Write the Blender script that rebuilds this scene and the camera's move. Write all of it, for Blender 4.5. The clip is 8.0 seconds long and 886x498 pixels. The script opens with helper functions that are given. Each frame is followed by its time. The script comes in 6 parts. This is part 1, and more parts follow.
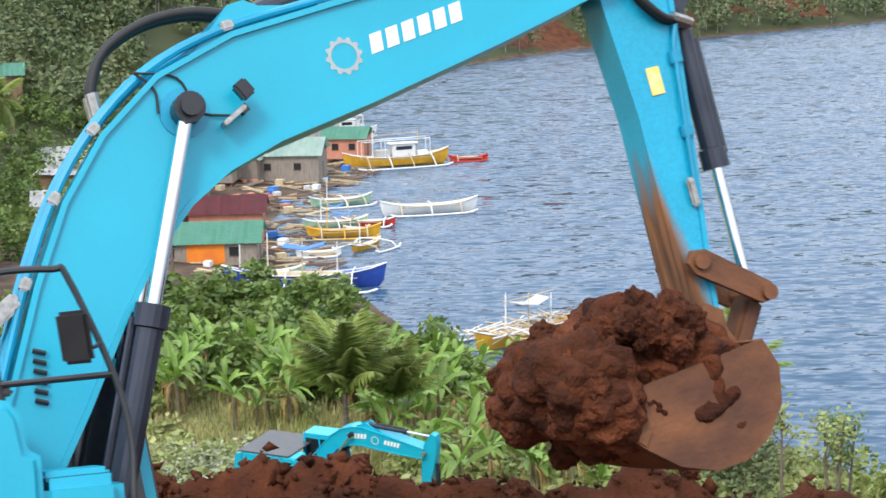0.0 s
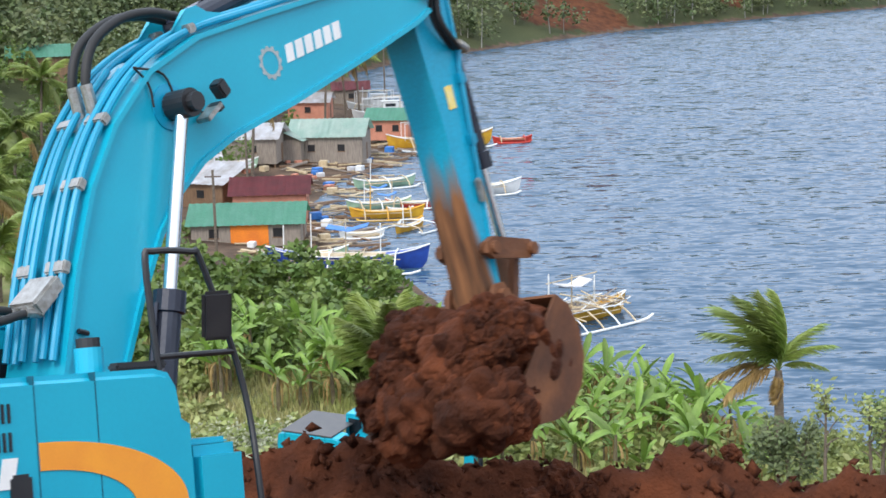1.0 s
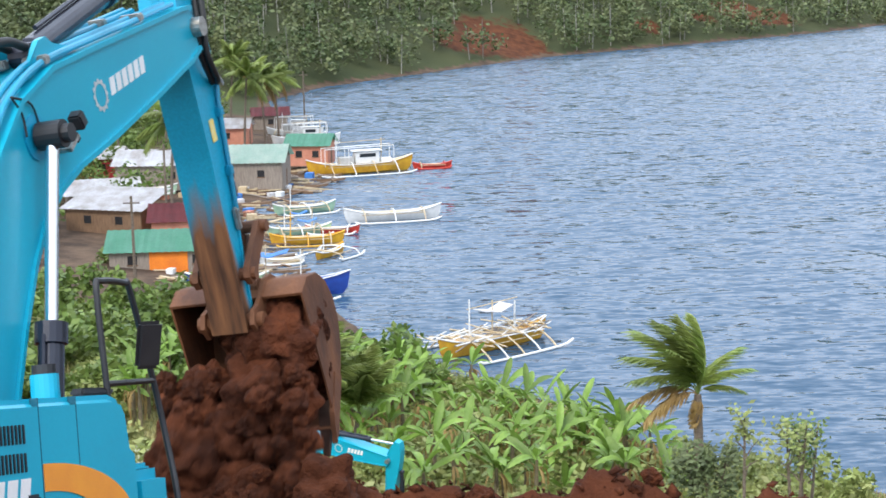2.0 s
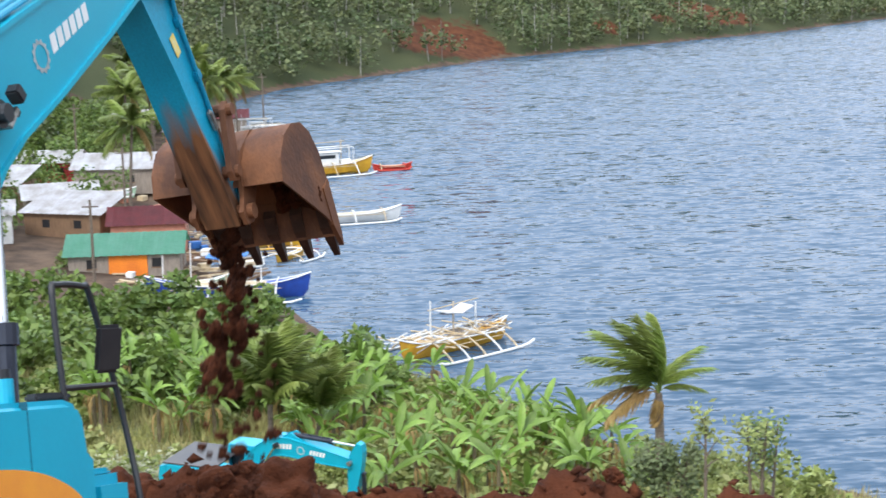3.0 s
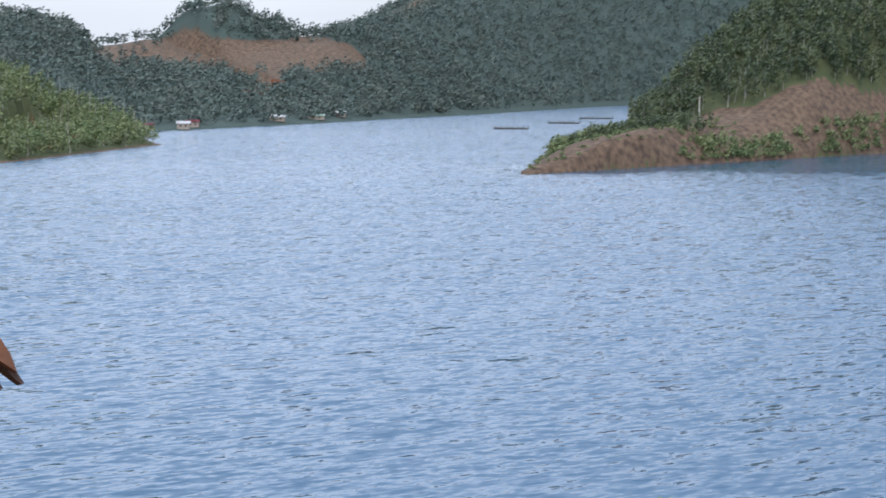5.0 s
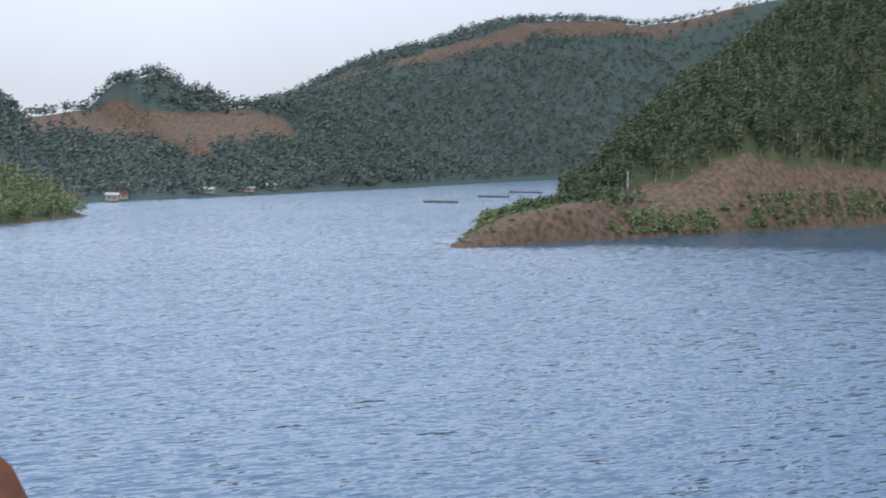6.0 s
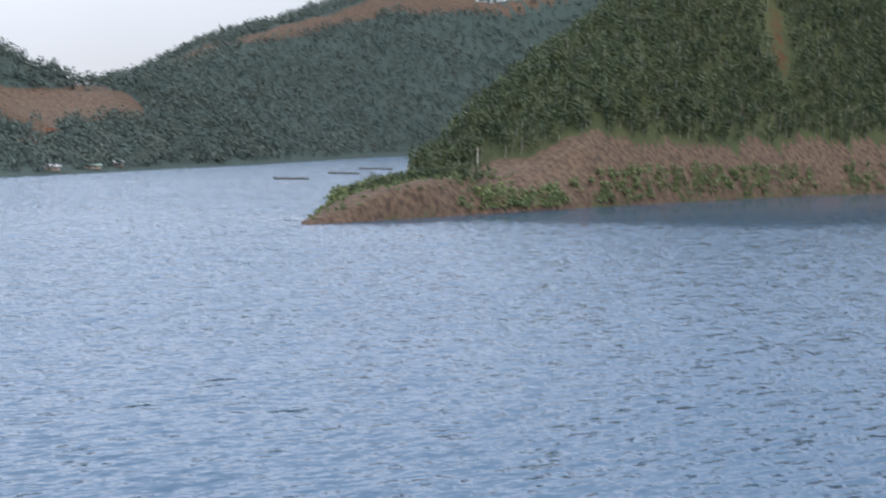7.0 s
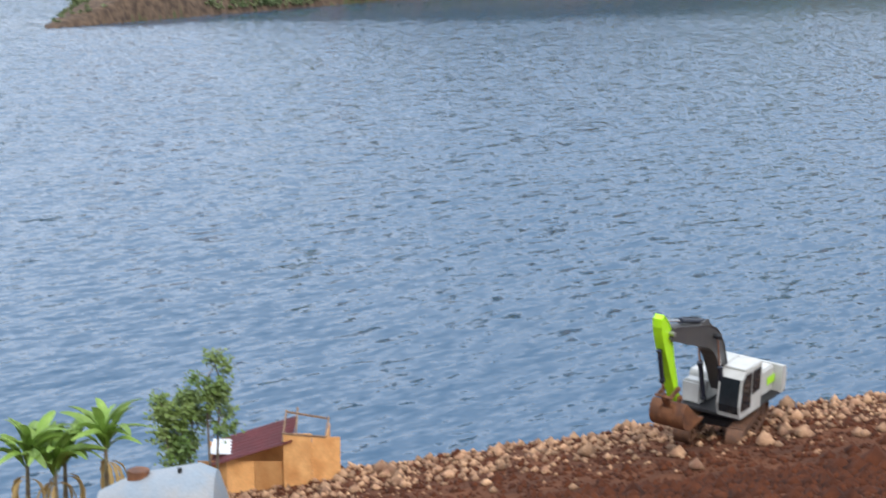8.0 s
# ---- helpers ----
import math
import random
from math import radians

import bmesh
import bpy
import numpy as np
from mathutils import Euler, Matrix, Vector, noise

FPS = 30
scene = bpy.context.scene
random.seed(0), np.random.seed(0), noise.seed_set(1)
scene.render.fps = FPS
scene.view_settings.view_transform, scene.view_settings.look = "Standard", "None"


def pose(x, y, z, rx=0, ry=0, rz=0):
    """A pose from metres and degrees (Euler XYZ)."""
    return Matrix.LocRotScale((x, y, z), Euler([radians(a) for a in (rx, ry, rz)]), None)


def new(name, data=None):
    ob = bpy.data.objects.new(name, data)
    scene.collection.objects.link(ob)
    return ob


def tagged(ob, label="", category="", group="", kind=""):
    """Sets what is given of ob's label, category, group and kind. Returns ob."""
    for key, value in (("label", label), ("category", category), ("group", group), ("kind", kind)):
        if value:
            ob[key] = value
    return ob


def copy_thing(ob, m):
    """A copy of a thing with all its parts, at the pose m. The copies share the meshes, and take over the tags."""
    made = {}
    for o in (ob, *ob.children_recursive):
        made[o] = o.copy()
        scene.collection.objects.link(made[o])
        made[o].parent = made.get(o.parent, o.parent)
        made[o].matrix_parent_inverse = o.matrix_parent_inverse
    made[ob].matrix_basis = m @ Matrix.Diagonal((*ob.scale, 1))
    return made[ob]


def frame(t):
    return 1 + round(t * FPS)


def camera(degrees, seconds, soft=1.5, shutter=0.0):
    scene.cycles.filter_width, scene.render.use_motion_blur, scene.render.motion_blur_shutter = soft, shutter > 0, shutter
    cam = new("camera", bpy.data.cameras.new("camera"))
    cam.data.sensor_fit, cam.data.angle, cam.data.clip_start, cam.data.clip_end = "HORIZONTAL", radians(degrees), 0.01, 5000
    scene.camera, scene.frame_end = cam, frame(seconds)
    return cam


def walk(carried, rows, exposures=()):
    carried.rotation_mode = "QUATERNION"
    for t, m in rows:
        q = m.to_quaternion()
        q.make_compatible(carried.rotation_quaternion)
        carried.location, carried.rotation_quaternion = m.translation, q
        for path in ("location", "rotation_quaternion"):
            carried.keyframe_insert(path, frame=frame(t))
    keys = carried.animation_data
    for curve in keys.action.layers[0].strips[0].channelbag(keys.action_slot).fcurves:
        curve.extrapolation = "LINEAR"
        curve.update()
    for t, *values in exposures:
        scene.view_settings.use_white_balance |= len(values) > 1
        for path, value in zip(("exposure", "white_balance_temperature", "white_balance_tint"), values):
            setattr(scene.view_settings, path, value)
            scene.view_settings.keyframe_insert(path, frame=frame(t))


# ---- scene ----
cam = camera(28.385, 8.0, soft=1.6, shutter=0.4)
EYE = (0.0, 0.0, 26.0)  # the bay's water lies at z = 0
TURNS = [  # seconds, tilt, lean, heading
    (0.0, 79.697, 1.476, -0.268),
    (0.5, 79.559, 1.817, 0.753),
    (0.7, 79.494, 1.443, 1.144),
    (1.0, 79.131, 1.526, 1.161),
    (1.5, 79.554, 1.253, -0.217),
    (1.7, 79.887, 1.202, -0.750),
    (2.8, 79.907, 1.615, -2.516),
    (3.0, 79.919, 1.484, -2.786),
    (3.5, 80.184, 0.597, -8.423),
    (4.0, 80.519, -0.806, -15.957),
    (4.2, 81.509, -1.082, -21.810),
    (4.5, 82.906, -2.124, -24.916),
    (4.6, 83.603, -1.328, -25.265),
    (5.0, 84.171, -0.601, -29.070),
    (5.2, 84.745, -0.838, -29.388),
    (6.3, 87.173, -0.939, -32.844),
    (6.5, 87.430, -0.910, -33.987),
    (7.0, 85.908, -0.964, -36.232),
    (7.5, 83.304, 0.160, -40.099),
    (7.9, 79.856, 0.145, -43.879),
    (8.0, 79.411, -0.138, -44.379),
]
walk(cam, [(t, pose(*EYE, rx, ry, rz)) for t, rx, ry, rz in TURNS], exposures=[(0.0, 0.18, 6800, 10), (0.5, 0.1, 6750, 10), (1.0, 0.08, 6700, 10), (1.5, 0.2, 6700, 10), (3.5, 0.22, 6700, 10), (4.5, 0.1, 6500, 10), (5.2, 0.0, 6350, 10), (6.5, -0.2, 6400, 11), (7.0, -0.1, 6600, 11), (7.5, 0.1, 6750, 10), (8.0, 0.06, 6750, 9)])

# ---- daylight: a bright, thinly overcast sky ----
SUN_UP, SUN_ROUND = radians(48), radians(205)
world = bpy.data.worlds.new("sky")
scene.world = world
world.use_nodes = True
wn, wl = world.node_tree.nodes, world.node_tree.links
wn.clear()
sky = wn.new("ShaderNodeTexSky")
sky.sky_type, sky.sun_disc, sky.sun_elevation, sky.sun_rotation = "NISHITA", False, SUN_UP, SUN_ROUND
sky.air_density, sky.dust_density, sky.ozone_density = 1.0, 2.0, 1.2
cloud = wn.new("ShaderNodeTexNoise")
cloud.inputs["Scale"].default_value, cloud.inputs["Detail"].default_value = 2.2, 5
veil = wn.new("ShaderNodeMixRGB")
span = wn.new("ShaderNodeMapRange")
for key, value in (("From Min", 0.3), ("From Max", 0.7), ("To Min", 0.75), ("To Max", 0.97)):
    span.inputs[key].default_value = value
sheet = wn.new("ShaderNodeBackground")
sheet.inputs["Strength"].default_value = 0.105
end = wn.new("ShaderNodeOutputWorld")
spot = wn.new("ShaderNodeTexCoord")
axis = wn.new("ShaderNodeSeparateXYZ")
lift = wn.new("ShaderNodeMapRange")
for key, value in (("From Min", 0.03), ("From Max", 0.33), ("To Min", 0.0), ("To Max", 1.0)):
    lift.inputs[key].default_value = value
deck = wn.new("ShaderNodeMixRGB")  # an overcast deck is brighter overhead than at the horizon
deck.inputs["Color1"].default_value, deck.inputs["Color2"].default_value = (7.7, 8.2, 9.2, 1), (15.6, 17.8, 21.6, 1)
wl.new(spot.outputs["Generated"], axis.inputs["Vector"])
wl.new(axis.outputs["Z"], lift.inputs["Value"])
wl.new(lift.outputs["Result"], deck.inputs["Fac"])
west = wn.new("ShaderNodeMapRange")  # the cloud is thinner to the west, heavier to the east
for key, value in (("From Min", 0.4), ("From Max", 0.95), ("To Min", 1.08), ("To Max", 0.66)):
    west.inputs[key].default_value = value
thick = wn.new("ShaderNodeVectorMath")
thick.operation = "SCALE"
wl.new(axis.outputs["X"], west.inputs["Value"])
wl.new(deck.outputs["Color"], thick.inputs[0])
wl.new(west.outputs["Result"], thick.inputs["Scale"])
wl.new(thick.outputs[0], veil.inputs["Color2"])
wl.new(cloud.outputs["Fac"], span.inputs["Value"])
wl.new(span.outputs["Result"], veil.inputs["Fac"])
wl.new(sky.outputs["Color"], veil.inputs["Color1"])
wl.new(veil.outputs["Color"], sheet.inputs["Color"])
wl.new(sheet.outputs["Background"], end.inputs["Surface"])
sun = new("sun", bpy.data.lights.new("sun", "SUN"))
sun.data.energy, sun.data.angle, sun.data.color = 1.9, radians(14), (1.0, 0.95, 0.88)
sun.matrix_world = pose(0, 0, 120, 90 - math.degrees(SUN_UP), 0, 180 - math.degrees(SUN_ROUND))


# ---- materials ----
def surface(name, color, rough=0.7, metal=0.0, second=None, scale=3.0, fine=30.0, bump=0.1, spread=0.35, random_by="", through_light=0.0, spec=0.5, stretch=(1, 1, 1), grain=0.25):
    """A procedural surface: colour broken up at two scales, with fine relief."""
    m = bpy.data.materials.new(name)
    m.use_nodes = True
    n, l = m.node_tree.nodes, m.node_tree.links
    b = n["Principled BSDF"]
    b.inputs["Roughness"].default_value, b.inputs["Metallic"].default_value = rough, metal
    b.inputs["Specular IOR Level"].default_value = spec
    where = n.new("ShaderNodeTexCoord")
    grid = n.new("ShaderNodeMapping")
    grid.inputs["Scale"].default_value = stretch
    l.new(where.outputs["Object"], grid.inputs["Vector"])
    big, small = n.new("ShaderNodeTexNoise"), n.new("ShaderNodeTexNoise")
    big.inputs["Scale"].default_value, big.inputs["Detail"].default_value = scale, 4
    small.inputs["Scale"].default_value, small.inputs["Detail"].default_value = fine, 3
    for t in (big, small):
        l.new(grid.outputs["Vector"], t.inputs["Vector"])
    ramp = n.new("ShaderNodeMapRange")
    ramp.inputs["From Min"].default_value, ramp.inputs["From Max"].default_value = 0.5 - spread / 2, 0.5 + spread / 2
    l.new(big.outputs["Fac"], ramp.inputs["Value"])
    mix = n.new("ShaderNodeMixRGB")
    second = second or tuple(c * 0.72 for c in color)
    mix.inputs["Color1"].default_value, mix.inputs["Color2"].default_value = (*color, 1), (*second, 1)
    l.new(ramp.outputs["Result"], mix.inputs["Fac"])
    tone = n.new("ShaderNodeHueSaturation")
    shade = n.new("ShaderNodeMapRange")
    shade.inputs["To Min"].default_value, shade.inputs["To Max"].default_value = 1 - grain, 1 + grain
    l.new(mix.outputs["Color"], tone.inputs["Color"])
    l.new(small.outputs["Fac"], shade.inputs["Value"])
    if random_by:
        kind = n.new("ShaderNodeNewGeometry" if random_by == "island" else "ShaderNodeObjectInfo")
        vary = n.new("ShaderNodeMath")
        vary.operation = "MULTIPLY_ADD"
        l.new(kind.outputs["Random Per Island" if random_by == "island" else "Random"], vary.inputs[0])
        vary.inputs[1].default_value = 0.7
        vary.inputs[2].default_value = 0.65
        both = n.new("ShaderNodeMath")
        both.operation = "MULTIPLY"
        l.new(vary.outputs[0], both.inputs[0])
        l.new(shade.outputs["Result"], both.inputs[1])
        l.new(both.outputs[0], tone.inputs["Value"])
    else:
        l.new(shade.outputs["Result"], tone.inputs["Value"])
    l.new(tone.outputs["Color"], b.inputs["Base Color"])
    if bump:
        relief = n.new("ShaderNodeBump")
        relief.inputs["Strength"].default_value, relief.inputs["Distance"].default_value = min(1.0, bump * 4), 0.5 / fine
        l.new(small.outputs["Fac"], relief.inputs["Height"])
        l.new(relief.outputs["Normal"], b.inputs["Normal"])
    if through_light:
        glow = n.new("ShaderNodeBsdfTranslucent")
        l.new(tone.outputs["Color"], glow.inputs["Color"])
        blend = n.new("ShaderNodeMixShader")
        blend.inputs["Fac"].default_value = through_light
        l.new(b.outputs["BSDF"], blend.inputs[1])
        l.new(glow.outputs["BSDF"], blend.inputs[2])
        l.new(blend.outputs["Shader"], n["Material Output"].inputs["Surface"])
    return m


CYAN = surface("cyan_paint", (0.0, 0.37, 0.51), 0.32, 0, (0.0, 0.34, 0.48), 1.5, 40, 0.01, grain=0.05)
CYAN_RIM = surface("cyan_edge_paint", (0.0, 0.31, 0.5), 0.35, 0, None, 2, 40, 0.01, grain=0.05)
ORANGE = surface("orange_decal", (0.85, 0.33, 0.03), 0.4, 0, (0.75, 0.25, 0.03), 2, 60, 0, grain=0.05)
WHITE = surface("white_paint", (0.8, 0.8, 0.78), 0.5, 0, (0.7, 0.7, 0.68), 3, 40, 0.02, grain=0.05)
BLACK = surface("black_paint", (0.012, 0.013, 0.016), 0.4, 0, (0.02, 0.02, 0.022), 4, 60, 0.03, grain=0.05)
RUBBER = surface("black_rubber", (0.014, 0.014, 0.014), 0.6, 0, None, 5, 80, 0.05)
BARREL = surface("dark_cylinder_paint", (0.018, 0.021, 0.035), 0.25, 0.2, (0.03, 0.035, 0.05), 3, 40, 0.02, grain=0.05)
CHROME = surface("chrome", (0.82, 0.83, 0.85), 0.12, 1.0, (0.75, 0.76, 0.78), 3, 60, 0, grain=0.05)
STEEL = surface("fitting_steel", (0.45, 0.44, 0.42), 0.4, 0.8, (0.3, 0.28, 0.25), 20, 90, 0.1)
SEAM = surface("dark_teal_gap", (0.0, 0.1, 0.15), 0.5, grain=0.05)
GLASS = surface("dark_cab_glass", (0.012, 0.016, 0.02), 0.06, 0, (0.02, 0.025, 0.03), 2, 20, 0)
YELLOW = surface("yellow_paint", (0.75, 0.42, 0.03), 0.45, 0, (0.62, 0.3, 0.03), 2, 30, 0.03)
STICKER = surface("yellow_sticker", (0.85, 0.62, 0.12), 0.5, 0, (0.8, 0.7, 0.35), 20, 60, 0, grain=0.05)
RUST = surface("mud_coated_steel", (0.2, 0.076, 0.028), 0.75, 0.0, (0.085, 0.032, 0.015), 2.4, 24, 0.08, spread=0.3, stretch=(0.6, 1.4, 1))
TOOTH = surface("dark_tooth_steel", (0.07, 0.032, 0.02), 0.55, 0.2, (0.035, 0.018, 0.012), 6, 40, 0.15)
SOIL = surface("damp_red_soil", (0.118, 0.035, 0.014), 0.95, 0, (0.05, 0.016, 0.008), 2.5, 22, 0.3, random_by="object", spec=0.2)
LIME = surface("lime_paint", (0.42, 0.78, 0.02), 0.35, 0, (0.36, 0.68, 0.02), 2, 40, 0.01, grain=0.05)
CHARCOAL = surface("charcoal_paint", (0.05, 0.05, 0.052), 0.4, 0, (0.07, 0.065, 0.06), 2, 40, 0.02, grain=0.05)
OFFWHITE = surface("off_white_paint", (0.52, 0.52, 0.5), 0.4, 0, (0.42, 0.41, 0.38), 2, 40, 0.02, grain=0.05)
MUD_TRACK = surface("muddy_track_steel", (0.14, 0.062, 0.03), 0.8, 0.1, (0.08, 0.04, 0.025), 5, 40, 0.2)
WOOD = surface("weathered_grey_boards", (0.34, 0.29, 0.24), 0.85, 0, (0.22, 0.18, 0.15), 2, 9, 0.12, stretch=(6, 6, 0.6))
WOOD_BROWN = surface("brown_boards", (0.25, 0.15, 0.085), 0.85, 0, (0.15, 0.09, 0.055), 2, 9, 0.12, stretch=(6, 6, 0.6))
PLY = surface("orange_plywood", (0.68, 0.36, 0.14), 0.7, 0, (0.5, 0.22, 0.07), 1.5, 12, 0.05, random_by="object")
ORANGE_WALL = surface("orange_sheet_wall", (0.85, 0.24, 0.02), 0.7, 0, (0.7, 0.18, 0.02), 1, 10, 0.05)
GREEN_ROOF = surface("faded_green_roof", (0.1, 0.34, 0.22), 0.5, 0.1, (0.14, 0.38, 0.27), 0.7, 8, 0.05)
PALE_ROOF = surface("pale_green_roof", (0.36, 0.52, 0.44), 0.5, 0.1, (0.5, 0.6, 0.52), 0.7, 8, 0.05)
MINT_ROOF = surface("mint_roof", (0.5, 0.66, 0.66), 0.5, 0.05, (0.58, 0.7, 0.68), 0.7, 8, 0.05)
MAROON = surface("maroon_roof", (0.2, 0.035, 0.04), 0.55, 0.1, (0.14, 0.03, 0.035), 1, 10, 0.06)
ZINC = surface("zinc_roof", (0.74, 0.75, 0.78), 0.45, 0.1, (0.5, 0.47, 0.45), 0.8, 8, 0.05)
RED_WALL = surface("red_wall", (0.4, 0.03, 0.03), 0.7, 0, (0.3, 0.025, 0.03), 1, 10, 0.05)
PINK_WALL = surface("salmon_wall", (0.6, 0.26, 0.17), 0.8, 0, (0.5, 0.2, 0.13), 1, 10, 0.05)
BOAT_BLUE = surface("blue_hull_paint", (0.02, 0.075, 0.38), 0.5, 0, (0.02, 0.05, 0.26), 2, 20, 0.03)
BOAT_RED = surface("red_paint", (0.6, 0.05, 0.03), 0.5, 0, None, 2, 20, 0.03)
BOAT_GREEN = surface("pale_green_paint", (0.4, 0.6, 0.42), 0.5, 0, None, 2, 20, 0.03)
BAMBOO = surface("bleached_bamboo", (0.62, 0.5, 0.33), 0.7, 0, (0.45, 0.34, 0.2), 3, 20, 0.08)
TARP = surface("blue_tarp", (0.05, 0.22, 0.6), 0.6, 0, None, 2, 20, 0.05)
GREY_TANK = surface("grey_blue_plastic_tank", (0.2, 0.25, 0.3), 0.5, 0, (0.26, 0.26, 0.26), 1.2, 14, 0.05)
ROCK = surface("tan_quarry_rock", (0.47, 0.28, 0.15), 0.9, 0, (0.27, 0.14, 0.08), 1.8, 14, 0.25, random_by="object")
ROCK_MIX = surface("rubble_rock", (0.42, 0.25, 0.14), 0.9, 0, (0.2, 0.095, 0.055), 1.8, 14, 0.25, random_by="island")
BARK = surface("grey_bark", (0.2, 0.16, 0.12), 0.9, 0, (0.12, 0.09, 0.07), 4, 20, 0.2, stretch=(1, 1, 4))
BANANA_STEM = surface("banana_stem", (0.2, 0.17, 0.09), 0.7, 0, (0.1, 0.07, 0.05), 3, 15, 0.1)
LEAF_BANANA = surface("banana_leaf", (0.125, 0.235, 0.03), 0.52, 0, (0.25, 0.36, 0.075), 1.2, 12, 0.05, random_by="object", through_light=0.3)
LEAF_PALM = surface("palm_frond", (0.14, 0.22, 0.04), 0.5, 0, (0.25, 0.29, 0.08), 1.5, 12, 0.03, random_by="object", through_light=0.25)
LEAF_DRY = surface("dry_frond", (0.32, 0.2, 0.08), 0.7, 0, (0.4, 0.28, 0.1), 2, 12, 0.05, through_light=0.2)
LEAF_TREE = surface("tree_leaves", (0.085, 0.155, 0.03), 0.55, 0, (0.17, 0.225, 0.052), 0.6, 8, 0, random_by="island", through_light=0.25)
LEAF_HILL = surface("hill_leaves", (0.075, 0.115, 0.04), 0.65, 0, (0.16, 0.18, 0.075), 0.2, 4, 0, spread=0.3, random_by="island", through_light=0.15)
# distance haze is put into this leaf colour: bluer and greyer than the near woods
LEAF_FAR_HAZED = surface("hazed_far_leaves", (0.052, 0.08, 0.072), 0.75, 0, (0.09, 0.11, 0.09), 0.06, 2, 0, spread=0.3, random_by="island", through_light=0.1)
LEAF_CAPE = surface("cape_leaves", (0.022, 0.041, 0.016), 0.65, 0, (0.08, 0.1, 0.04), 0.16, 4, 0, spread=0.26, random_by="island", through_light=0.1)
SCRUB = surface("scrub_leaves", (0.2, 0.265, 0.065), 0.6, 0, (0.31, 0.32, 0.12), 0.3, 6, 0, random_by="island", through_light=0.25)
GRASS = surface("dry_green_grass", (0.27, 0.3, 0.09), 0.7, 0, (0.42, 0.36, 0.17), 0.25, 6, 0, random_by="island", through_light=0.25)
PALE_TRUNK = surface("pale_bare_trunks", (0.36, 0.34, 0.29), 0.8, 0, None, 0.3, 6, 0, random_by="island")
BLOSSOM = surface("white_blossom", (0.42, 0.43, 0.29), 0.7, 0, None, 2, 20, 0, random_by="island", through_light=0.2)


def ground_surface():
    """Red soil, grass, village dirt and forest floor, laid out by the sheet's own layer colours."""
    m = bpy.data.materials.new("hillside_ground")
    m.use_nodes = True
    n, l = m.node_tree.nodes, m.node_tree.links
    b = n["Principled BSDF"]
    b.inputs["Roughness"].default_value, b.inputs["Specular IOR Level"].default_value = 0.95, 0.2
    layer = n.new("ShaderNodeAttribute")
    layer.attribute_name = "cover"
    split = n.new("ShaderNodeSeparateColor")
    l.new(layer.outputs["Color"], split.inputs["Color"])
    where = n.new("ShaderNodeTexCoord")
    last = None
    tints = [((0.045, 0.056, 0.024), (0.064, 0.071, 0.031)), ((0.125, 0.044, 0.018), (0.062, 0.022, 0.01)),
             ((0.16, 0.19, 0.065), (0.23, 0.21, 0.1)), ((0.135, 0.09, 0.06), (0.056, 0.038, 0.028))]
    for i, (one, two) in enumerate(tints):
        t = n.new("ShaderNodeTexNoise")
        t.inputs["Scale"].default_value, t.inputs["Detail"].default_value = (0.06, 0.6, 0.4, 0.5)[i], 8
        l.new(where.outputs["Object"], t.inputs["Vector"])
        r = n.new("ShaderNodeMapRange")
        r.inputs["From Min"].default_value, r.inputs["From Max"].default_value = 0.35, 0.65
        l.new(t.outputs["Fac"], r.inputs["Value"])
        c = n.new("ShaderNodeMixRGB")
        c.inputs["Color1"].default_value, c.inputs["Color2"].default_value = (*one, 1), (*two, 1)
        l.new(r.outputs["Result"], c.inputs["Fac"])
        if last is None:
            last = c
            continue
        edge = n.new("ShaderNodeMath")
        edge.operation = "MULTIPLY_ADD"
        l.new(t.outputs["Fac"], edge.inputs[0])
        edge.inputs[1].default_value = 0.8
        l.new(split.outputs[i - 1], edge.inputs[2])
        cut = n.new("ShaderNodeMapRange")
        cut.inputs["From Min"].default_value, cut.inputs["From Max"].default_value = 0.8, 1.0
        l.new(edge.outputs[0], cut.inputs["Value"])
        over = n.new("ShaderNodeMixRGB")
        l.new(cut.outputs["Result"], over.inputs["Fac"])
        l.new(last.outputs["Color"], over.inputs["Color1"])
        l.new(c.outputs["Color"], over.inputs["Color2"])
        last = over
    l.new(last.outputs["Color"], b.inputs["Base Color"])
    haze_mix = n.new("ShaderNodeMixRGB")  # blue-green haze tint put into the ground under the far woods
    haze_mix.inputs["Color2"].default_value = (0.05, 0.07, 0.062, 1)
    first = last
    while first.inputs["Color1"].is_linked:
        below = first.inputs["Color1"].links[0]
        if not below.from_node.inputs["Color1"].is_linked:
            l.new(below.from_socket, haze_mix.inputs["Color1"])
            l.new(layer.outputs["Alpha"], haze_mix.inputs["Fac"])
            l.new(haze_mix.outputs["Color"], first.inputs["Color1"])
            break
        first = below.from_node
    t = n.new("ShaderNodeTexNoise")
    t.inputs["Scale"].default_value, t.inputs["Detail"].default_value = 3.0, 8
    l.new(where.outputs["Object"], t.inputs["Vector"])
    relief = n.new("ShaderNodeBump")
    relief.inputs["Strength"].default_value, relief.inputs["Distance"].default_value = 0.8, 0.15
    l.new(t.outputs["Fac"], relief.inputs["Height"])
    l.new(relief.outputs["Normal"], b.inputs["Normal"])
    return m


LEAN = (0.04, 0.115)  # the ripples' mean slope, steeper on their south-western faces


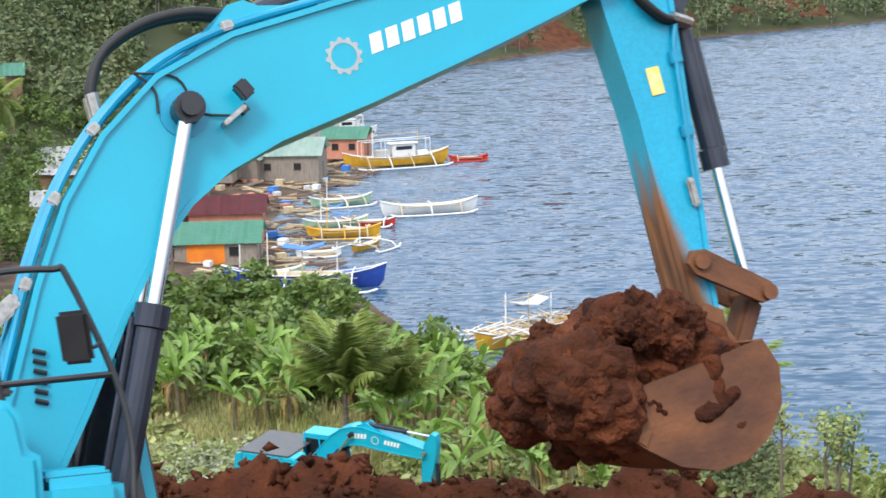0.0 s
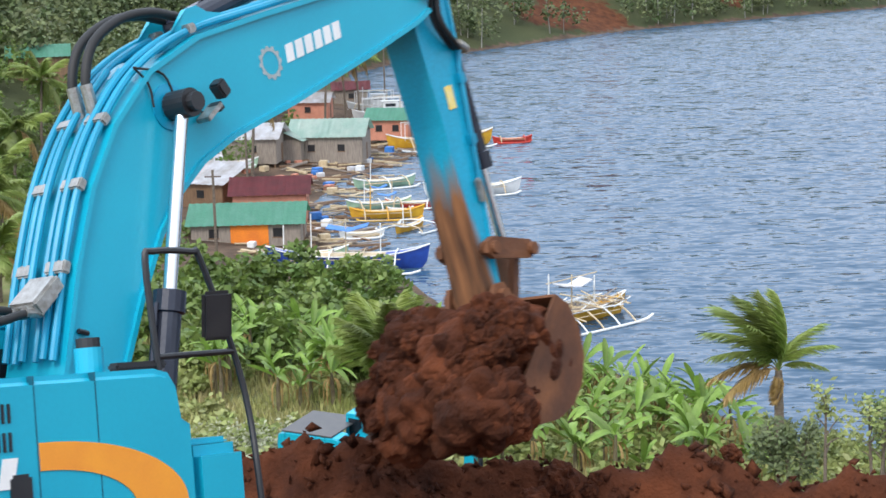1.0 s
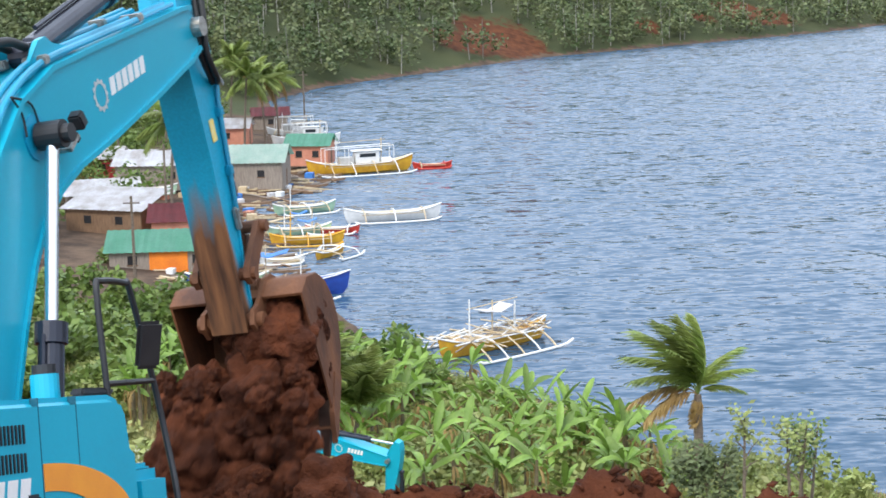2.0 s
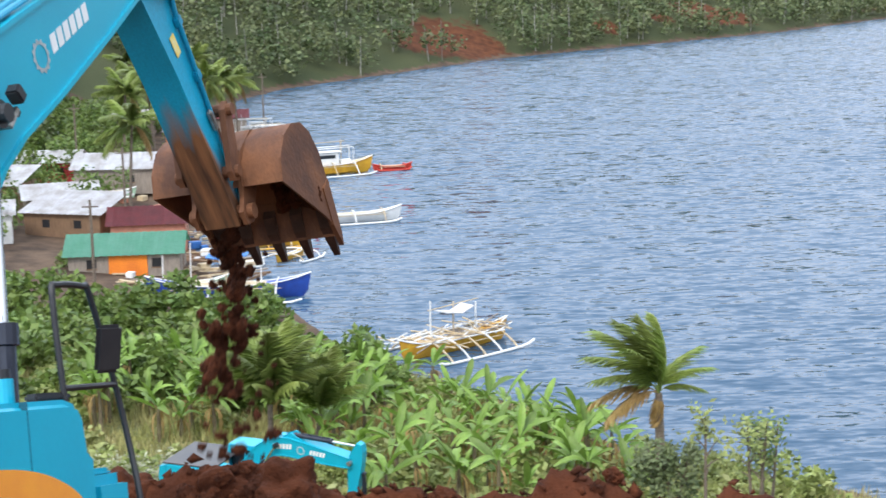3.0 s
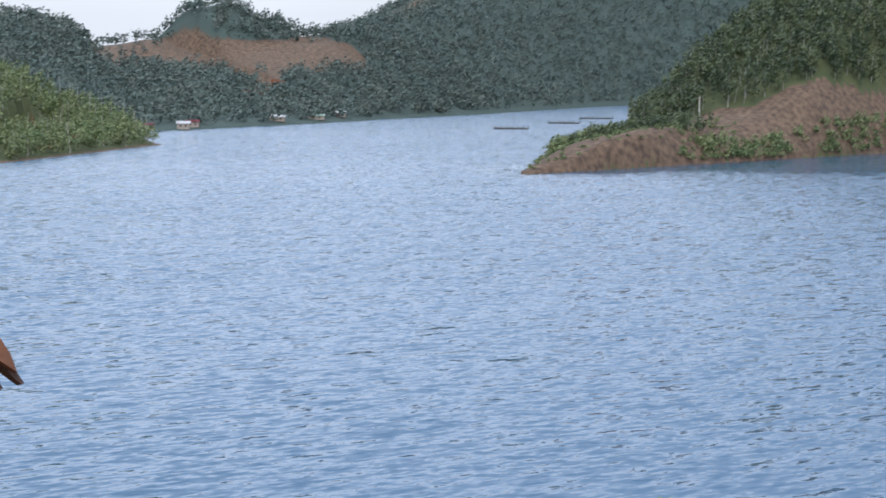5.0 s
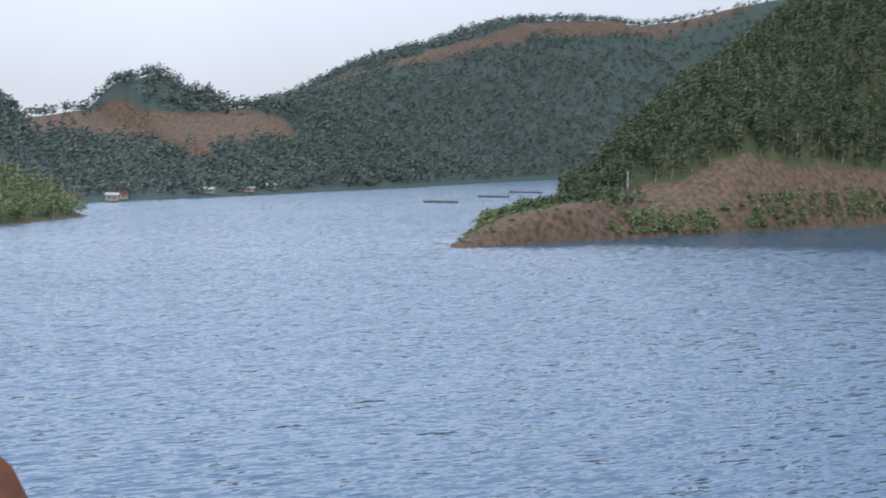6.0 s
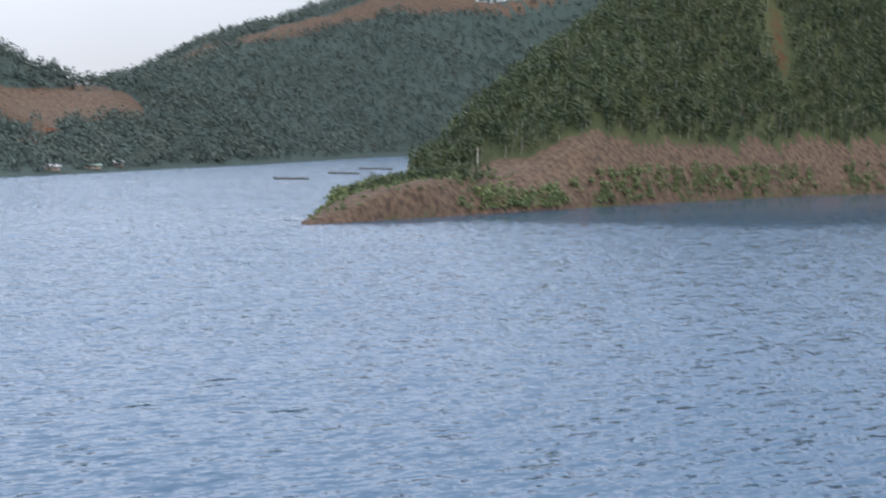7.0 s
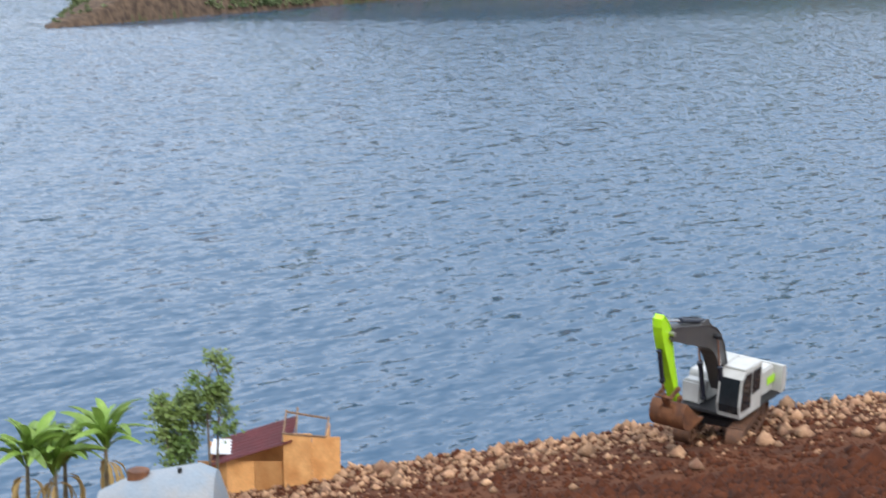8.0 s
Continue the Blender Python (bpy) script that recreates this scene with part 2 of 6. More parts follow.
def water_surface():
    """Wind-rippled bay water: dark body, clear gloss, wave slopes at three sizes, calmer in gust gaps and in the lee of the cape."""
    m = bpy.data.materials.new("bay_water")
    m.use_nodes = True
    n, l = m.node_tree.nodes, m.node_tree.links
    b = n["Principled BSDF"]
    b.inputs["Base Color"].default_value = (0.035, 0.08, 0.135, 1)
    b.inputs["Roughness"].default_value, b.inputs["IOR"].default_value = 0.04, 1.333
    where = n.new("ShaderNodeTexCoord")
    total = None
    for size, steep, squeeze in ((0.34, 0.22, 0.35), (1.15, 0.95, 0.32), (2.8, 0.8, 0.36)):
        grid = n.new("ShaderNodeMapping")
        grid.inputs["Rotation"].default_value = (0, 0, radians(18))
        grid.inputs["Scale"].default_value = (size * squeeze, size, 1)
        t = n.new("ShaderNodeTexNoise")
        t.inputs["Scale"].default_value, t.inputs["Detail"].default_value = 1.0, 1.5
        t.inputs["Distortion"].default_value = 0.5
        l.new(where.outputs["Object"], grid.inputs["Vector"])
        l.new(grid.outputs["Vector"], t.inputs["Vector"])
        slope = n.new("ShaderNodeVectorMath")
        slope.operation = "MULTIPLY_ADD"
        l.new(t.outputs["Color"], slope.inputs[0])
        slope.inputs[1].default_value = (steep * 0.7, steep, 0)
        slope.inputs[2].default_value = (-steep * 0.35 - LEAN[0] / 3, -steep * 0.5 - LEAN[1] / 3, 0)
        if total:
            add = n.new("ShaderNodeVectorMath")
            l.new(slope.outputs[0], add.inputs[0])
            l.new(total.outputs[0], add.inputs[1])
            slope = add
        total = slope
    calm = n.new("ShaderNodeTexNoise")
    grid = n.new("ShaderNodeMapping")
    grid.inputs["Rotation"].default_value = (0, 0, radians(25))
    grid.inputs["Scale"].default_value = (0.003, 0.013, 1)
    calm.inputs["Scale"].default_value, calm.inputs["Detail"].default_value = 1.0, 4
    l.new(where.outputs["Object"], grid.inputs["Vector"])
    l.new(grid.outputs["Vector"], calm.inputs["Vector"])
    gust = n.new("ShaderNodeMapRange")
    for key, value in (("From Min", 0.35), ("From Max", 0.65), ("To Min", 0.85), ("To Max", 1.08)):
        gust.inputs[key].default_value = value
    l.new(calm.outputs["Fac"], gust.inputs["Value"])
    lee = n.new("ShaderNodeAttribute")
    lee.attribute_name = "lee"
    still = n.new("ShaderNodeMapRange")
    still.inputs["To Min"].default_value, still.inputs["To Max"].default_value = 1.0, 0.2
    l.new(lee.outputs["Fac"], still.inputs["Value"])
    wind = n.new("ShaderNodeMath")
    wind.operation = "MULTIPLY"
    l.new(gust.outputs["Result"], wind.inputs[0])
    l.new(still.outputs["Result"], wind.inputs[1])
    tilt = n.new("ShaderNodeVectorMath")
    tilt.operation = "SCALE"
    l.new(total.outputs[0], tilt.inputs[0])
    l.new(wind.outputs[0], tilt.inputs["Scale"])
    up = n.new("ShaderNodeVectorMath")
    up.inputs[1].default_value = (0, 0, 1)
    l.new(tilt.outputs[0], up.inputs[0])
    unit = n.new("ShaderNodeVectorMath")
    unit.operation = "NORMALIZE"
    l.new(up.outputs[0], unit.inputs[0])
    l.new(unit.outputs[0], b.inputs["Normal"])
    return m


GROUND = ground_surface()
WATER = water_surface()


# ---- mesh helpers ----
def part(name, bm, material, parent=None, label="", smooth=False):
    """Links a bmesh as one mesh object, under a thing or a part."""
    mesh = bpy.data.meshes.new(name)
    bm.to_mesh(mesh)
    bm.free()
    mesh.materials.append(material)
    if smooth:
        mesh.polygons.foreach_set("use_smooth", [True] * len(mesh.polygons))
        mesh.set_sharp_from_angle(angle=radians(38))
    ob = new(name, mesh)
    ob.parent = parent
    if label:
        ob["label"] = label
    return ob


def shared(name, mesh, parent, m=None):
    """One more object on a mesh that exists."""
    ob = new(name, mesh)
    ob.parent = parent
    if m is not None:
        ob.matrix_basis = m
    return ob


def thing(name, m, label, category, group=""):
    ob = new(name)
    ob.matrix_basis = m
    return tagged(ob, label, category, group)


def box(bm, centre, size, m=None, bevel=0.0):
    r = bmesh.ops.create_cube(bm, size=1)["verts"]
    bmesh.ops.scale(bm, vec=size, verts=r)
    if bevel:
        edges = list({e for v in r for e in v.link_edges})
        r = list({v for f in bmesh.ops.bevel(bm, geom=edges, offset=bevel, segments=2, affect="EDGES")["faces"] for v in f.verts} | {v for v in r if v.is_valid})
    bmesh.ops.translate(bm, vec=centre, verts=r)
    if m is not None:
        bmesh.ops.transform(bm, matrix=m, verts=r)
    return bm


def plate(bm, outline, y0, y1):
    """A plate with an outline in x and z, from y0 to y1."""
    a = [bm.verts.new((x, y0, z)) for x, z in outline]
    b = [bm.verts.new((x, y1, z)) for x, z in outline]
    k = len(outline)
    bm.faces.new(a)
    bm.faces.new(b[::-1])
    for i in range(k):
        bm.faces.new((a[i], b[i], b[(i + 1) % k], a[(i + 1) % k]))
    bmesh.ops.recalc_face_normals(bm, faces=bm.faces)
    return bm


def tube(bm, points, radius, sides=8, ends=True):
    """A round bar along points; radius one number or one a point."""
    pts = [Vector(p) for p in points]
    radii = radius if isinstance(radius, (list, tuple)) else [radius] * len(pts)
    rings, side = [], None
    for i, p in enumerate(pts):
        way = (pts[min(i + 1, len(pts) - 1)] - pts[max(i - 1, 0)]).normalized()
        side = (side - way * side.dot(way)) if side else way.orthogonal()
        side.normalize()
        up = way.cross(side)
        rings.append([bm.verts.new(p + radii[i] * (math.cos(a) * side + math.sin(a) * up)) for a in (math.tau * k / sides for k in range(sides))])
    for a, b in zip(rings, rings[1:]):
        for k in range(sides):
            bm.faces.new((a[k], a[(k + 1) % sides], b[(k + 1) % sides], b[k]))
    if ends:
        bm.faces.new(rings[0][::-1])
        bm.faces.new(rings[-1])
    return bm


def curve(points, steps=5):
    """A smooth line through points."""
    p = [Vector(q) for q in points]
    p = [2 * p[0] - p[1], *p, 2 * p[-1] - p[-2]]
    out = []
    for a, b, c, d in zip(p, p[1:], p[2:], p[3:]):
        for k in range(steps):
            t = k / steps
            out.append(0.5 * (2 * b + (c - a) * t + (2 * a - 5 * b + 4 * c - d) * t * t + (3 * b - a - 3 * c + d) * t ** 3))
    return [*out, p[-2]]


def mesh_from(name, verts, faces, material, kind="", label="", category=""):
    """One object out of number arrays; faces of one size."""
    verts, faces = np.asarray(verts, np.float32), np.asarray(faces, np.int32)
    mesh = bpy.data.meshes.new(name)
    mesh.vertices.add(len(verts))
    mesh.vertices.foreach_set("co", verts.ravel())
    k = faces.shape[1]
    mesh.loops.add(faces.size)
    mesh.loops.foreach_set("vertex_index", faces.ravel())
    mesh.polygons.add(len(faces))
    mesh.polygons.foreach_set("loop_start", np.arange(0, faces.size, k, dtype=np.int32))
    mesh.polygons.foreach_set("loop_total", np.full(len(faces), k, np.int32))
    mesh.update(calc_edges=True)
    mesh.materials.append(material)
    return tagged(new(name, mesh), label, category, kind=kind)


def lump(seed, detail=2, rough=0.35):
    """An uneven clod or stone about 1 across, as a bmesh."""
    bm = bmesh.new()
    bmesh.ops.create_icosphere(bm, subdivisions=detail, radius=0.5)
    for v in bm.verts:
        q = v.co * 2.3 + Vector((seed * 7.7, seed * 3.1, 0))
        v.co *= 1 + rough * noise.noise(q) + rough * 0.6 * noise.noise(q * 2.7)
    return bm


rng = np.random.default_rng(7)

# ---- the land ----
SHORE_NEAR = [(140, -30), (98, 10), (76, 31), (66, 41), (57, 51), (50, 59), (38, 66), (27, 73), (21, 79), (14, 84), (11, 90), (8, 96), (3, 102), (-1, 108), (-3, 115), (-6, 125), (-11, 131),
              (-13, 141), (-16, 157), (-14, 176), (-10, 198), (-13, 220), (-17, 248), (-22, 290), (-14, 315), (30, 378), (108, 446), (206, 564), (208, 590), (170, 690), (60, 800), (-200, 900)]
SHORE_NEAR += [(-900, 900), (-900, -400), (140, -400)]
SHORE_FAR = [(150, 760), (200, 705), (254, 684), (330, 740), (420, 815), (535, 905), (650, 1010), (820, 1152), (1000, 1250), (2600, 1900), (2600, 4200), (-1500, 4200), (-1500, 960), (40, 880)]
SHORE_CAPE = [(228, 373), (262, 385), (330, 409), (420, 440), (527, 471), (900, 520), (1700, 420), (1700, 1000), (900, 800), (560, 680), (430, 610), (360, 545), (315, 495), (285, 452), (255, 410)]
RIDGE_NEAR = [(206, 575, 3), (199, 598, 10), (184, 613, 15), (165, 618, 26), (100, 600, 44), (0, 560, 62), (-120, 470, 84), (-165, 300, 92), (-170, 150, 70), (-200, -100, 40)]
RIDGE_FAR = [(60, 1050, 60), (258, 966, 50), (293, 956, 46), (317, 949, 27), (374, 1034, 40), (390, 1028, 58), (412, 1020, 62), (428, 1000, 52), (440, 962, 40), (560, 1061, 60), (664, 1176, 88), (830, 1309, 124),
             (965, 1400, 148), (1105, 1421, 148), (1286, 1399, 190), (1532, 1436, 222), (2200, 1900, 240)]
RIDGE_CAPE = [(230, 373, 0.4), (243, 376.5, 2.7), (265, 388, 7.6), (284, 399, 9.4), (311, 417, 8.8), (334, 436, 8.6), (356, 445, 12), (376, 455, 21), (434, 498, 45), (484, 534, 62), (558, 576, 94), (692, 651, 155), (950, 720, 190), (1300, 740, 190)]


def inland(p, ring):
    """Metres from the shoreline: positive on land."""
    a = np.array(ring, float)
    b = np.roll(a, -1, 0)
    best = np.full(len(p), 1e9)
    inside = np.zeros(len(p), bool)
    for (ax, ay), (bx, by) in zip(a, b):
        dx, dy = bx - ax, by - ay
        t = np.clip(((p[:, 0] - ax) * dx + (p[:, 1] - ay) * dy) / (dx * dx + dy * dy), 0, 1)
        best = np.minimum(best, np.hypot(p[:, 0] - ax - t * dx, p[:, 1] - ay - t * dy))
        cross = (ay > p[:, 1]) != (by > p[:, 1])
        with np.errstate(divide="ignore", invalid="ignore"):
            inside ^= cross & (p[:, 0] < dx * (p[:, 1] - ay) / np.where(dy == 0, 1e-9, dy) + ax)
    return np.where(inside, best, -best)


def ridge(p, line):
    """Distance to a ridge line and the height of its nearest point."""
    best, high, span = np.full(len(p), 1e9), np.zeros(len(p)), np.zeros(len(p))
    for (ax, ay, az), (bx, by, bz) in zip(line, line[1:]):
        dx, dy = bx - ax, by - ay
        t = np.clip(((p[:, 0] - ax) * dx + (p[:, 1] - ay) * dy) / (dx * dx + dy * dy), 0, 1)
        d = np.hypot(p[:, 0] - ax - t * dx, p[:, 1] - ay - t * dy)
        high = np.where(d < best, az + t * (bz - az), high)
        span = np.where(d < best, np.hypot(ax + t * dx, ay + t * dy), span)
        best = np.minimum(best, d)
    return np.where(np.hypot(p[:, 0], p[:, 1]) > span + 10, best * 3.5, best), high


def waves(p, size, seed=0.0):
    """Cheap smooth unevenness, about -1 to 1."""
    x, y = p[:, 0] / size + seed, p[:, 1] / size - seed
    return (np.sin(x * 1.7 + 1.3 * np.sin(y * 1.1)) + np.sin(y * 2.3 + 1.7 * np.sin(x * 0.9)) + 0.6 * np.sin(x * 4.1 + y * 3.3) + 0.5 * np.sin(x * 7.3 - y * 6.1)) / 3


def ease(v, a, b):
    t = np.clip((v - a) / (b - a), 0, 1)
    return t * t * (3 - 2 * t)


def land(p):
    """Ground height at rows of x, y."""
    p = np.asarray(p, float)
    x, y = p[:, 0], p[:, 1]
    d = inland(p, SHORE_NEAR)
    r = np.hypot(x, y)
    s = r / (r + np.maximum(d, 0.01))
    slope = np.interp(s, [0, .05, .085, .115, .165, .2, .25, .43, .67, .9, 1], [24.4, 23.9, 22.4, 21.0, 19.5, 18.4, 16.2, 9.2, 4.6, 1.2, 0])
    # the filled terrace and its rock edge to the east
    terrace = 4.0 + np.clip(52 - y, -6, 60) * 0.225
    bank = np.where(d < 9, terrace * np.clip(d, 0, 9) / 9, terrace + (24.4 - terrace) * np.clip((d - 22) / 62, 0, 1) ** 1.15)
    east = ease(np.degrees(np.arctan2(x, np.maximum(y, 1e-3))) + np.where(y < 0, 90, 0), 24, 33)
    slope = slope * (1 - east) + bank * east
    flat = 24 * (1 - ease(y, 235, 300)) + 2
    dr, high = ridge(p, RIDGE_NEAR)
    back = np.maximum(d - flat, 0)
    hill = np.minimum(d * 0.09, 1.6) + high * (back / (back + dr + 1)) ** 1.1
    away = ease(y - 0.25 * np.abs(x + 5), 108, 140)
    near = slope * (1 - away) + hill * away + waves(p, 9) * 0.25 * ease(r, 26, 45) * ease(d, 0, 10) + waves(p, 40, 3) * ease(d, 20, 90) * 3 * away
    h = np.where(d > 0, near, np.maximum(d * 0.25, -6))
    for ring, line, firm in ((SHORE_FAR, RIDGE_FAR, 6), (SHORE_CAPE, RIDGE_CAPE, 1)):
        d = inland(p, ring)
        dr, high = ridge(p, line)
        crown = 14 if firm > 2 else np.interp(x, [230, 320, 380], [0.5, 4, 14])
        dr, back = np.maximum(dr - crown, 0), np.maximum(d - firm, 0)
        rise = np.minimum(np.maximum(d, 0) * 0.12, 1.5) + high * (back / (back + dr + 0.5)) ** (1.0 if firm > 2 else 0.8) + waves(p, 60, 5) * 4 * ease(d, 30, 150)
        h = np.where(d > 0, np.maximum(h, rise), h)
    return h


def height(x, y):
    return float(land([(x, y)])[0])


# bare red cuts in the slopes: x, y, radius
SCARS = [(19, 381, 11), (12, 371, 8), (26, 385, 11), (88, 450, 11), (97, 453, 8), (172, 570, 10), (160, 556, 7), (58, 419, 5), (74, 436, 5), (436, 955, 13), (418, 930, 13), (400, 908, 13), (384, 886, 13), (369, 866, 12), (352, 838, 10)]
SCARS += [(584, 547, 7), (577, 540, 8), (570, 532, 7), (563, 524, 8), (556, 517, 6), (548, 508, 6)]
CAPE_CUTS = [(339, 443, 8), (350, 448, 9), (356, 442, 8), (368, 441, 9), (347, 432, 8), (378, 444, 6)]
FAR_CUTS = [(398, 912, 13), (414, 912, 13), (388, 898, 11), (452, 978, 10)]

# bare bands, as lines with a half width: the crest of the far mountains, the cliff under their knoll
FAR_BANDS = [([(556, 1078), (631, 1134), (701, 1188), (803, 1267), (866, 1310), (940, 1364), (996, 1386), (1093, 1405), (1228, 1405)], 8)]


def beside(p, line):
    """Distance to an open line."""
    best = np.full(len(p), 1e9)
    for (ax, ay), (bx, by) in zip(line, line[1:]):
        dx, dy = bx - ax, by - ay
        t = np.clip(((p[:, 0] - ax) * dx + (p[:, 1] - ay) * dy) / (dx * dx + dy * dy), 0, 1)
        best = np.minimum(best, np.hypot(p[:, 0] - ax - t * dx, p[:, 1] - ay - t * dy))
    return best


def far_bare(p):
    """Tan earth on the far mountains."""
    out, wob = spots_of(p, FAR_CUTS), 1 + 0.3 * waves(p, 60, 3)
    far = np.flatnonzero((np.hypot(p[:, 0], p[:, 1]) > 850) & (p[:, 0] > 300) & (p[:, 0] < 470) & (p[:, 1] < 1040))
    if len(far):  # the quarried cliff under the knoll
        z = land(p[far]) + 2.5 * waves(p[far], 25, 7)
        out[far] = np.maximum(out[far], np.clip(1.4 - np.abs(z - 34) / 9, 0, 1))
    for line, wide in FAR_BANDS:
        out = np.maximum(out, np.clip(1.25 - beside(p, line) / (wide * wob), 0, 1))
    return out


def spots_of(p, marks):
    far = np.hypot(p[:, 0], p[:, 1]) > 650
    out, wob = np.zeros(len(p)), 1 + 0.45 * np.where(far, waves(p, 34, 2) * 0.7, waves(p, 9, 2))
    for cx, cy, cr in marks:
        out = np.maximum(out, 1.3 - np.hypot(p[:, 0] - cx, p[:, 1] - cy) / (cr * wob))
    return np.clip(out, 0, 1)


def bare(p):
    p = np.asarray(p, float)
    out = np.maximum(spots_of(p, SCARS + CAPE_CUTS), far_bare(p))
    cape = inland(p, SHORE_CAPE)
    out = np.maximum(out, np.where((cape > 0) & (p[:, 0] < 328) & (p[:, 0] > 230), 0.75, 0))
    cut = np.interp(p[:, 0], [320, 335, 350, 375, 400, 430, 700], [34, 36, 30, 20, 16, 14, 13]) + 4 * waves(p, 13, 4)
    out = np.maximum(out, np.where((p[:, 0] > 320) & (cape > 7.5) & (cape < cut), 0.9, 0))
    out = np.maximum(out, np.where((p[:, 0] > 300) & (cape > 0) & (cape <= 7.5), 0.62 + 0.2 * waves(p, 17, 3), 0))
    near = inland(p, SHORE_NEAR)
    out = np.maximum(out, np.where((p[:, 1] > 380) & (p[:, 0] > 20), np.clip(1.1 - np.abs(near - 14) / 6, 0, 1) * (0.32 + 0.5 * waves(p, 41, 1)), 0))
    return np.clip(out, 0, 1)


def ground():
    bearings = np.radians(np.concatenate([np.arange(-180, -24, 4.0), np.arange(-24, 66, 0.22), np.arange(66, 180, 4.0)]))
    ranges = np.concatenate([[-0.01, 0.5, 2, 4], np.geomspace(6, 130, 150), np.geomspace(132, 2150, 420), np.geomspace(2250, 4600, 9)])
    a, r = np.meshgrid(bearings, ranges)
    p = np.stack([(np.sin(a) * r).ravel(), (np.cos(a) * r).ravel()], 1)
    z = land(p)
    nb, nr = len(bearings), len(ranges)
    i, j = np.meshgrid(np.arange(nb), np.arange(nr - 1))
    k = (i + 1) % nb
    faces = np.stack([(j * nb + i).ravel(), (j * nb + k).ravel(), ((j + 1) * nb + k).ravel(), ((j + 1) * nb + i).ravel()], 1)[:, ::-1]
    ob = mesh_from("ground", np.c_[p, z], faces, GROUND, "structure", "red soil and green slopes round a bay", "ground")
    ob.data.polygons.foreach_set("use_smooth", [True] * len(ob.data.polygons))
    d, rr = inland(p, SHORE_NEAR), np.hypot(p[:, 0], p[:, 1])
    az = np.degrees(np.arctan2(p[:, 0], p[:, 1]))
    soil = np.maximum(np.where(rr < 27 + 6 * (az > 12), 1.0, 0.0), np.where((az > 29) & (rr < 130) & (d > 0), 1.0, 0.0))
    cape = inland(p, SHORE_CAPE) > 0
    soil = np.maximum(soil, np.where((rr > 130) & ~cape, bare(p) - 1.2 * far_bare(p), np.where(cape, 0.55 * spots_of(p, SCARS), 0)))
    grass = np.where((rr >= 25) & (rr < 125) & (d > 2) & (soil < 0.5), 1.0, 0.0)
    shore = np.maximum(np.where((rr > 118) & (p[:, 1] < 262) & (d < 24) & (d > -3), 1.0, 0), np.where((rr > 70) & (np.abs(d) < 2.5), 0.9, 0))
    shore = np.maximum(shore, np.where(cape, (bare(p) - 1.4 * spots_of(p, SCARS)) * 1.2, np.where(rr > 690, far_bare(p) * 1.3, 0)))
    cover = ob.data.color_attributes.new("cover", "FLOAT_COLOR", "POINT")
    # fourth channel: the far land, where the ground takes the haze tint
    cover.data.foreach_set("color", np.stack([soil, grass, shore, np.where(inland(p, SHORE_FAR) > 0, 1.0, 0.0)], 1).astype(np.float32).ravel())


def water():
    """The bay, one level sheet; the cape's lee is marked on it."""
    xs = np.concatenate([[-5000, -1500], np.arange(-600, 1300, 20.0), [2000, 5000]])
    ys = np.concatenate([[-500, -200], np.arange(0, 900, 20.0), [1500, 6000]])
    gx, gy = np.meshgrid(xs, ys)
    p = np.stack([gx.ravel(), gy.ravel()], 1)
    nx, ny = len(xs), len(ys)
    i, j = np.meshgrid(np.arange(nx - 1), np.arange(ny - 1))
    k = (j * nx + i).ravel()
    ob = mesh_from("water", np.c_[p, np.zeros(len(p))], np.stack([k, k + 1, k + 1 + nx, k + nx], 1), WATER, "structure", "blue bay water with wind ripples", "water")
    off = -inland(p, SHORE_CAPE)
    reach = np.interp(p[:, 0], [225, 290, 380, 520], [4, 40, 150, 330])
    lee = np.clip(1 - off / reach, 0, 1) ** 0.6 * (p[:, 1] < 0.3 * p[:, 0] + 340)
    ob.data.attributes.new("lee", "FLOAT", "POINT").data.foreach_set("value", lee.astype(np.float32))


ground()
water()


# ---- excavators ----
# Side-view outlines of the moving arms, in metres; x along the member, z to its upper side.
BOOM_LINE = [(0, 0, .2), (.58, .31, .25), (1.14, .64, .3), (1.626, .88, .34), (2.05, 1.01, .365), (2.5, 1.045, .39), (3.0, .95, .39), (3.7, .69, .36), (4.7, .33, .29), (5.46, .07, .23), (5.689, 0, .19)]
FOOT_X, BOOM, ARM = 0.311, 5.689, 2.802
CYL_PIN, ARM_CYL_FOOT, ARM_CYL_TOP, BUCKET_CYL_FOOT, LINK_PIN, BUCKET_LINK = (2.506, 1.134), (3.3, 1.36), (-0.72, 0.34), (0.42, 0.56), (2.357, 0.05), (-0.145, 0.404)


def turned(point, degrees):
    c, s = math.cos(radians(degrees)), math.sin(radians(degrees))
    return Vector((c * point[0] - s * point[1], s * point[0] + c * point[1]))


def boom_outline():
    top, low = [], []
    for i, (x, z, h) in enumerate(BOOM_LINE):
        a, b = BOOM_LINE[max(i - 1, 0)], BOOM_LINE[min(i + 1, len(BOOM_LINE) - 1)]
        way = Vector((b[0] - a[0], b[1] - a[1])).normalized()
        top.append((x - way.y * h, z + way.x * h))
        low.append((x + way.y * h, z - way.x * h))
    return top, low


def girder(top, low, half):
    """A welded box girder."""
    return plate(bmesh.new(), top + low[::-1], -half, half)


def flange(line, sign, half):
    """A proud plate along one edge of a girder."""
    out = []
    for i, (x, z) in enumerate(line):
        a, b = line[max(i - 1, 0)], line[min(i + 1, len(line) - 1)]
        way = Vector((b[0] - a[0], b[1] - a[1])).normalized()
        out.append((x - way.y * sign * 0.02, z + way.x * sign * 0.02))
    back = [(2 * x - p, 2 * z - q) for (x, z), (p, q) in zip(line, out)]
    return plate(bmesh.new(), out + back[::-1], -half, half)


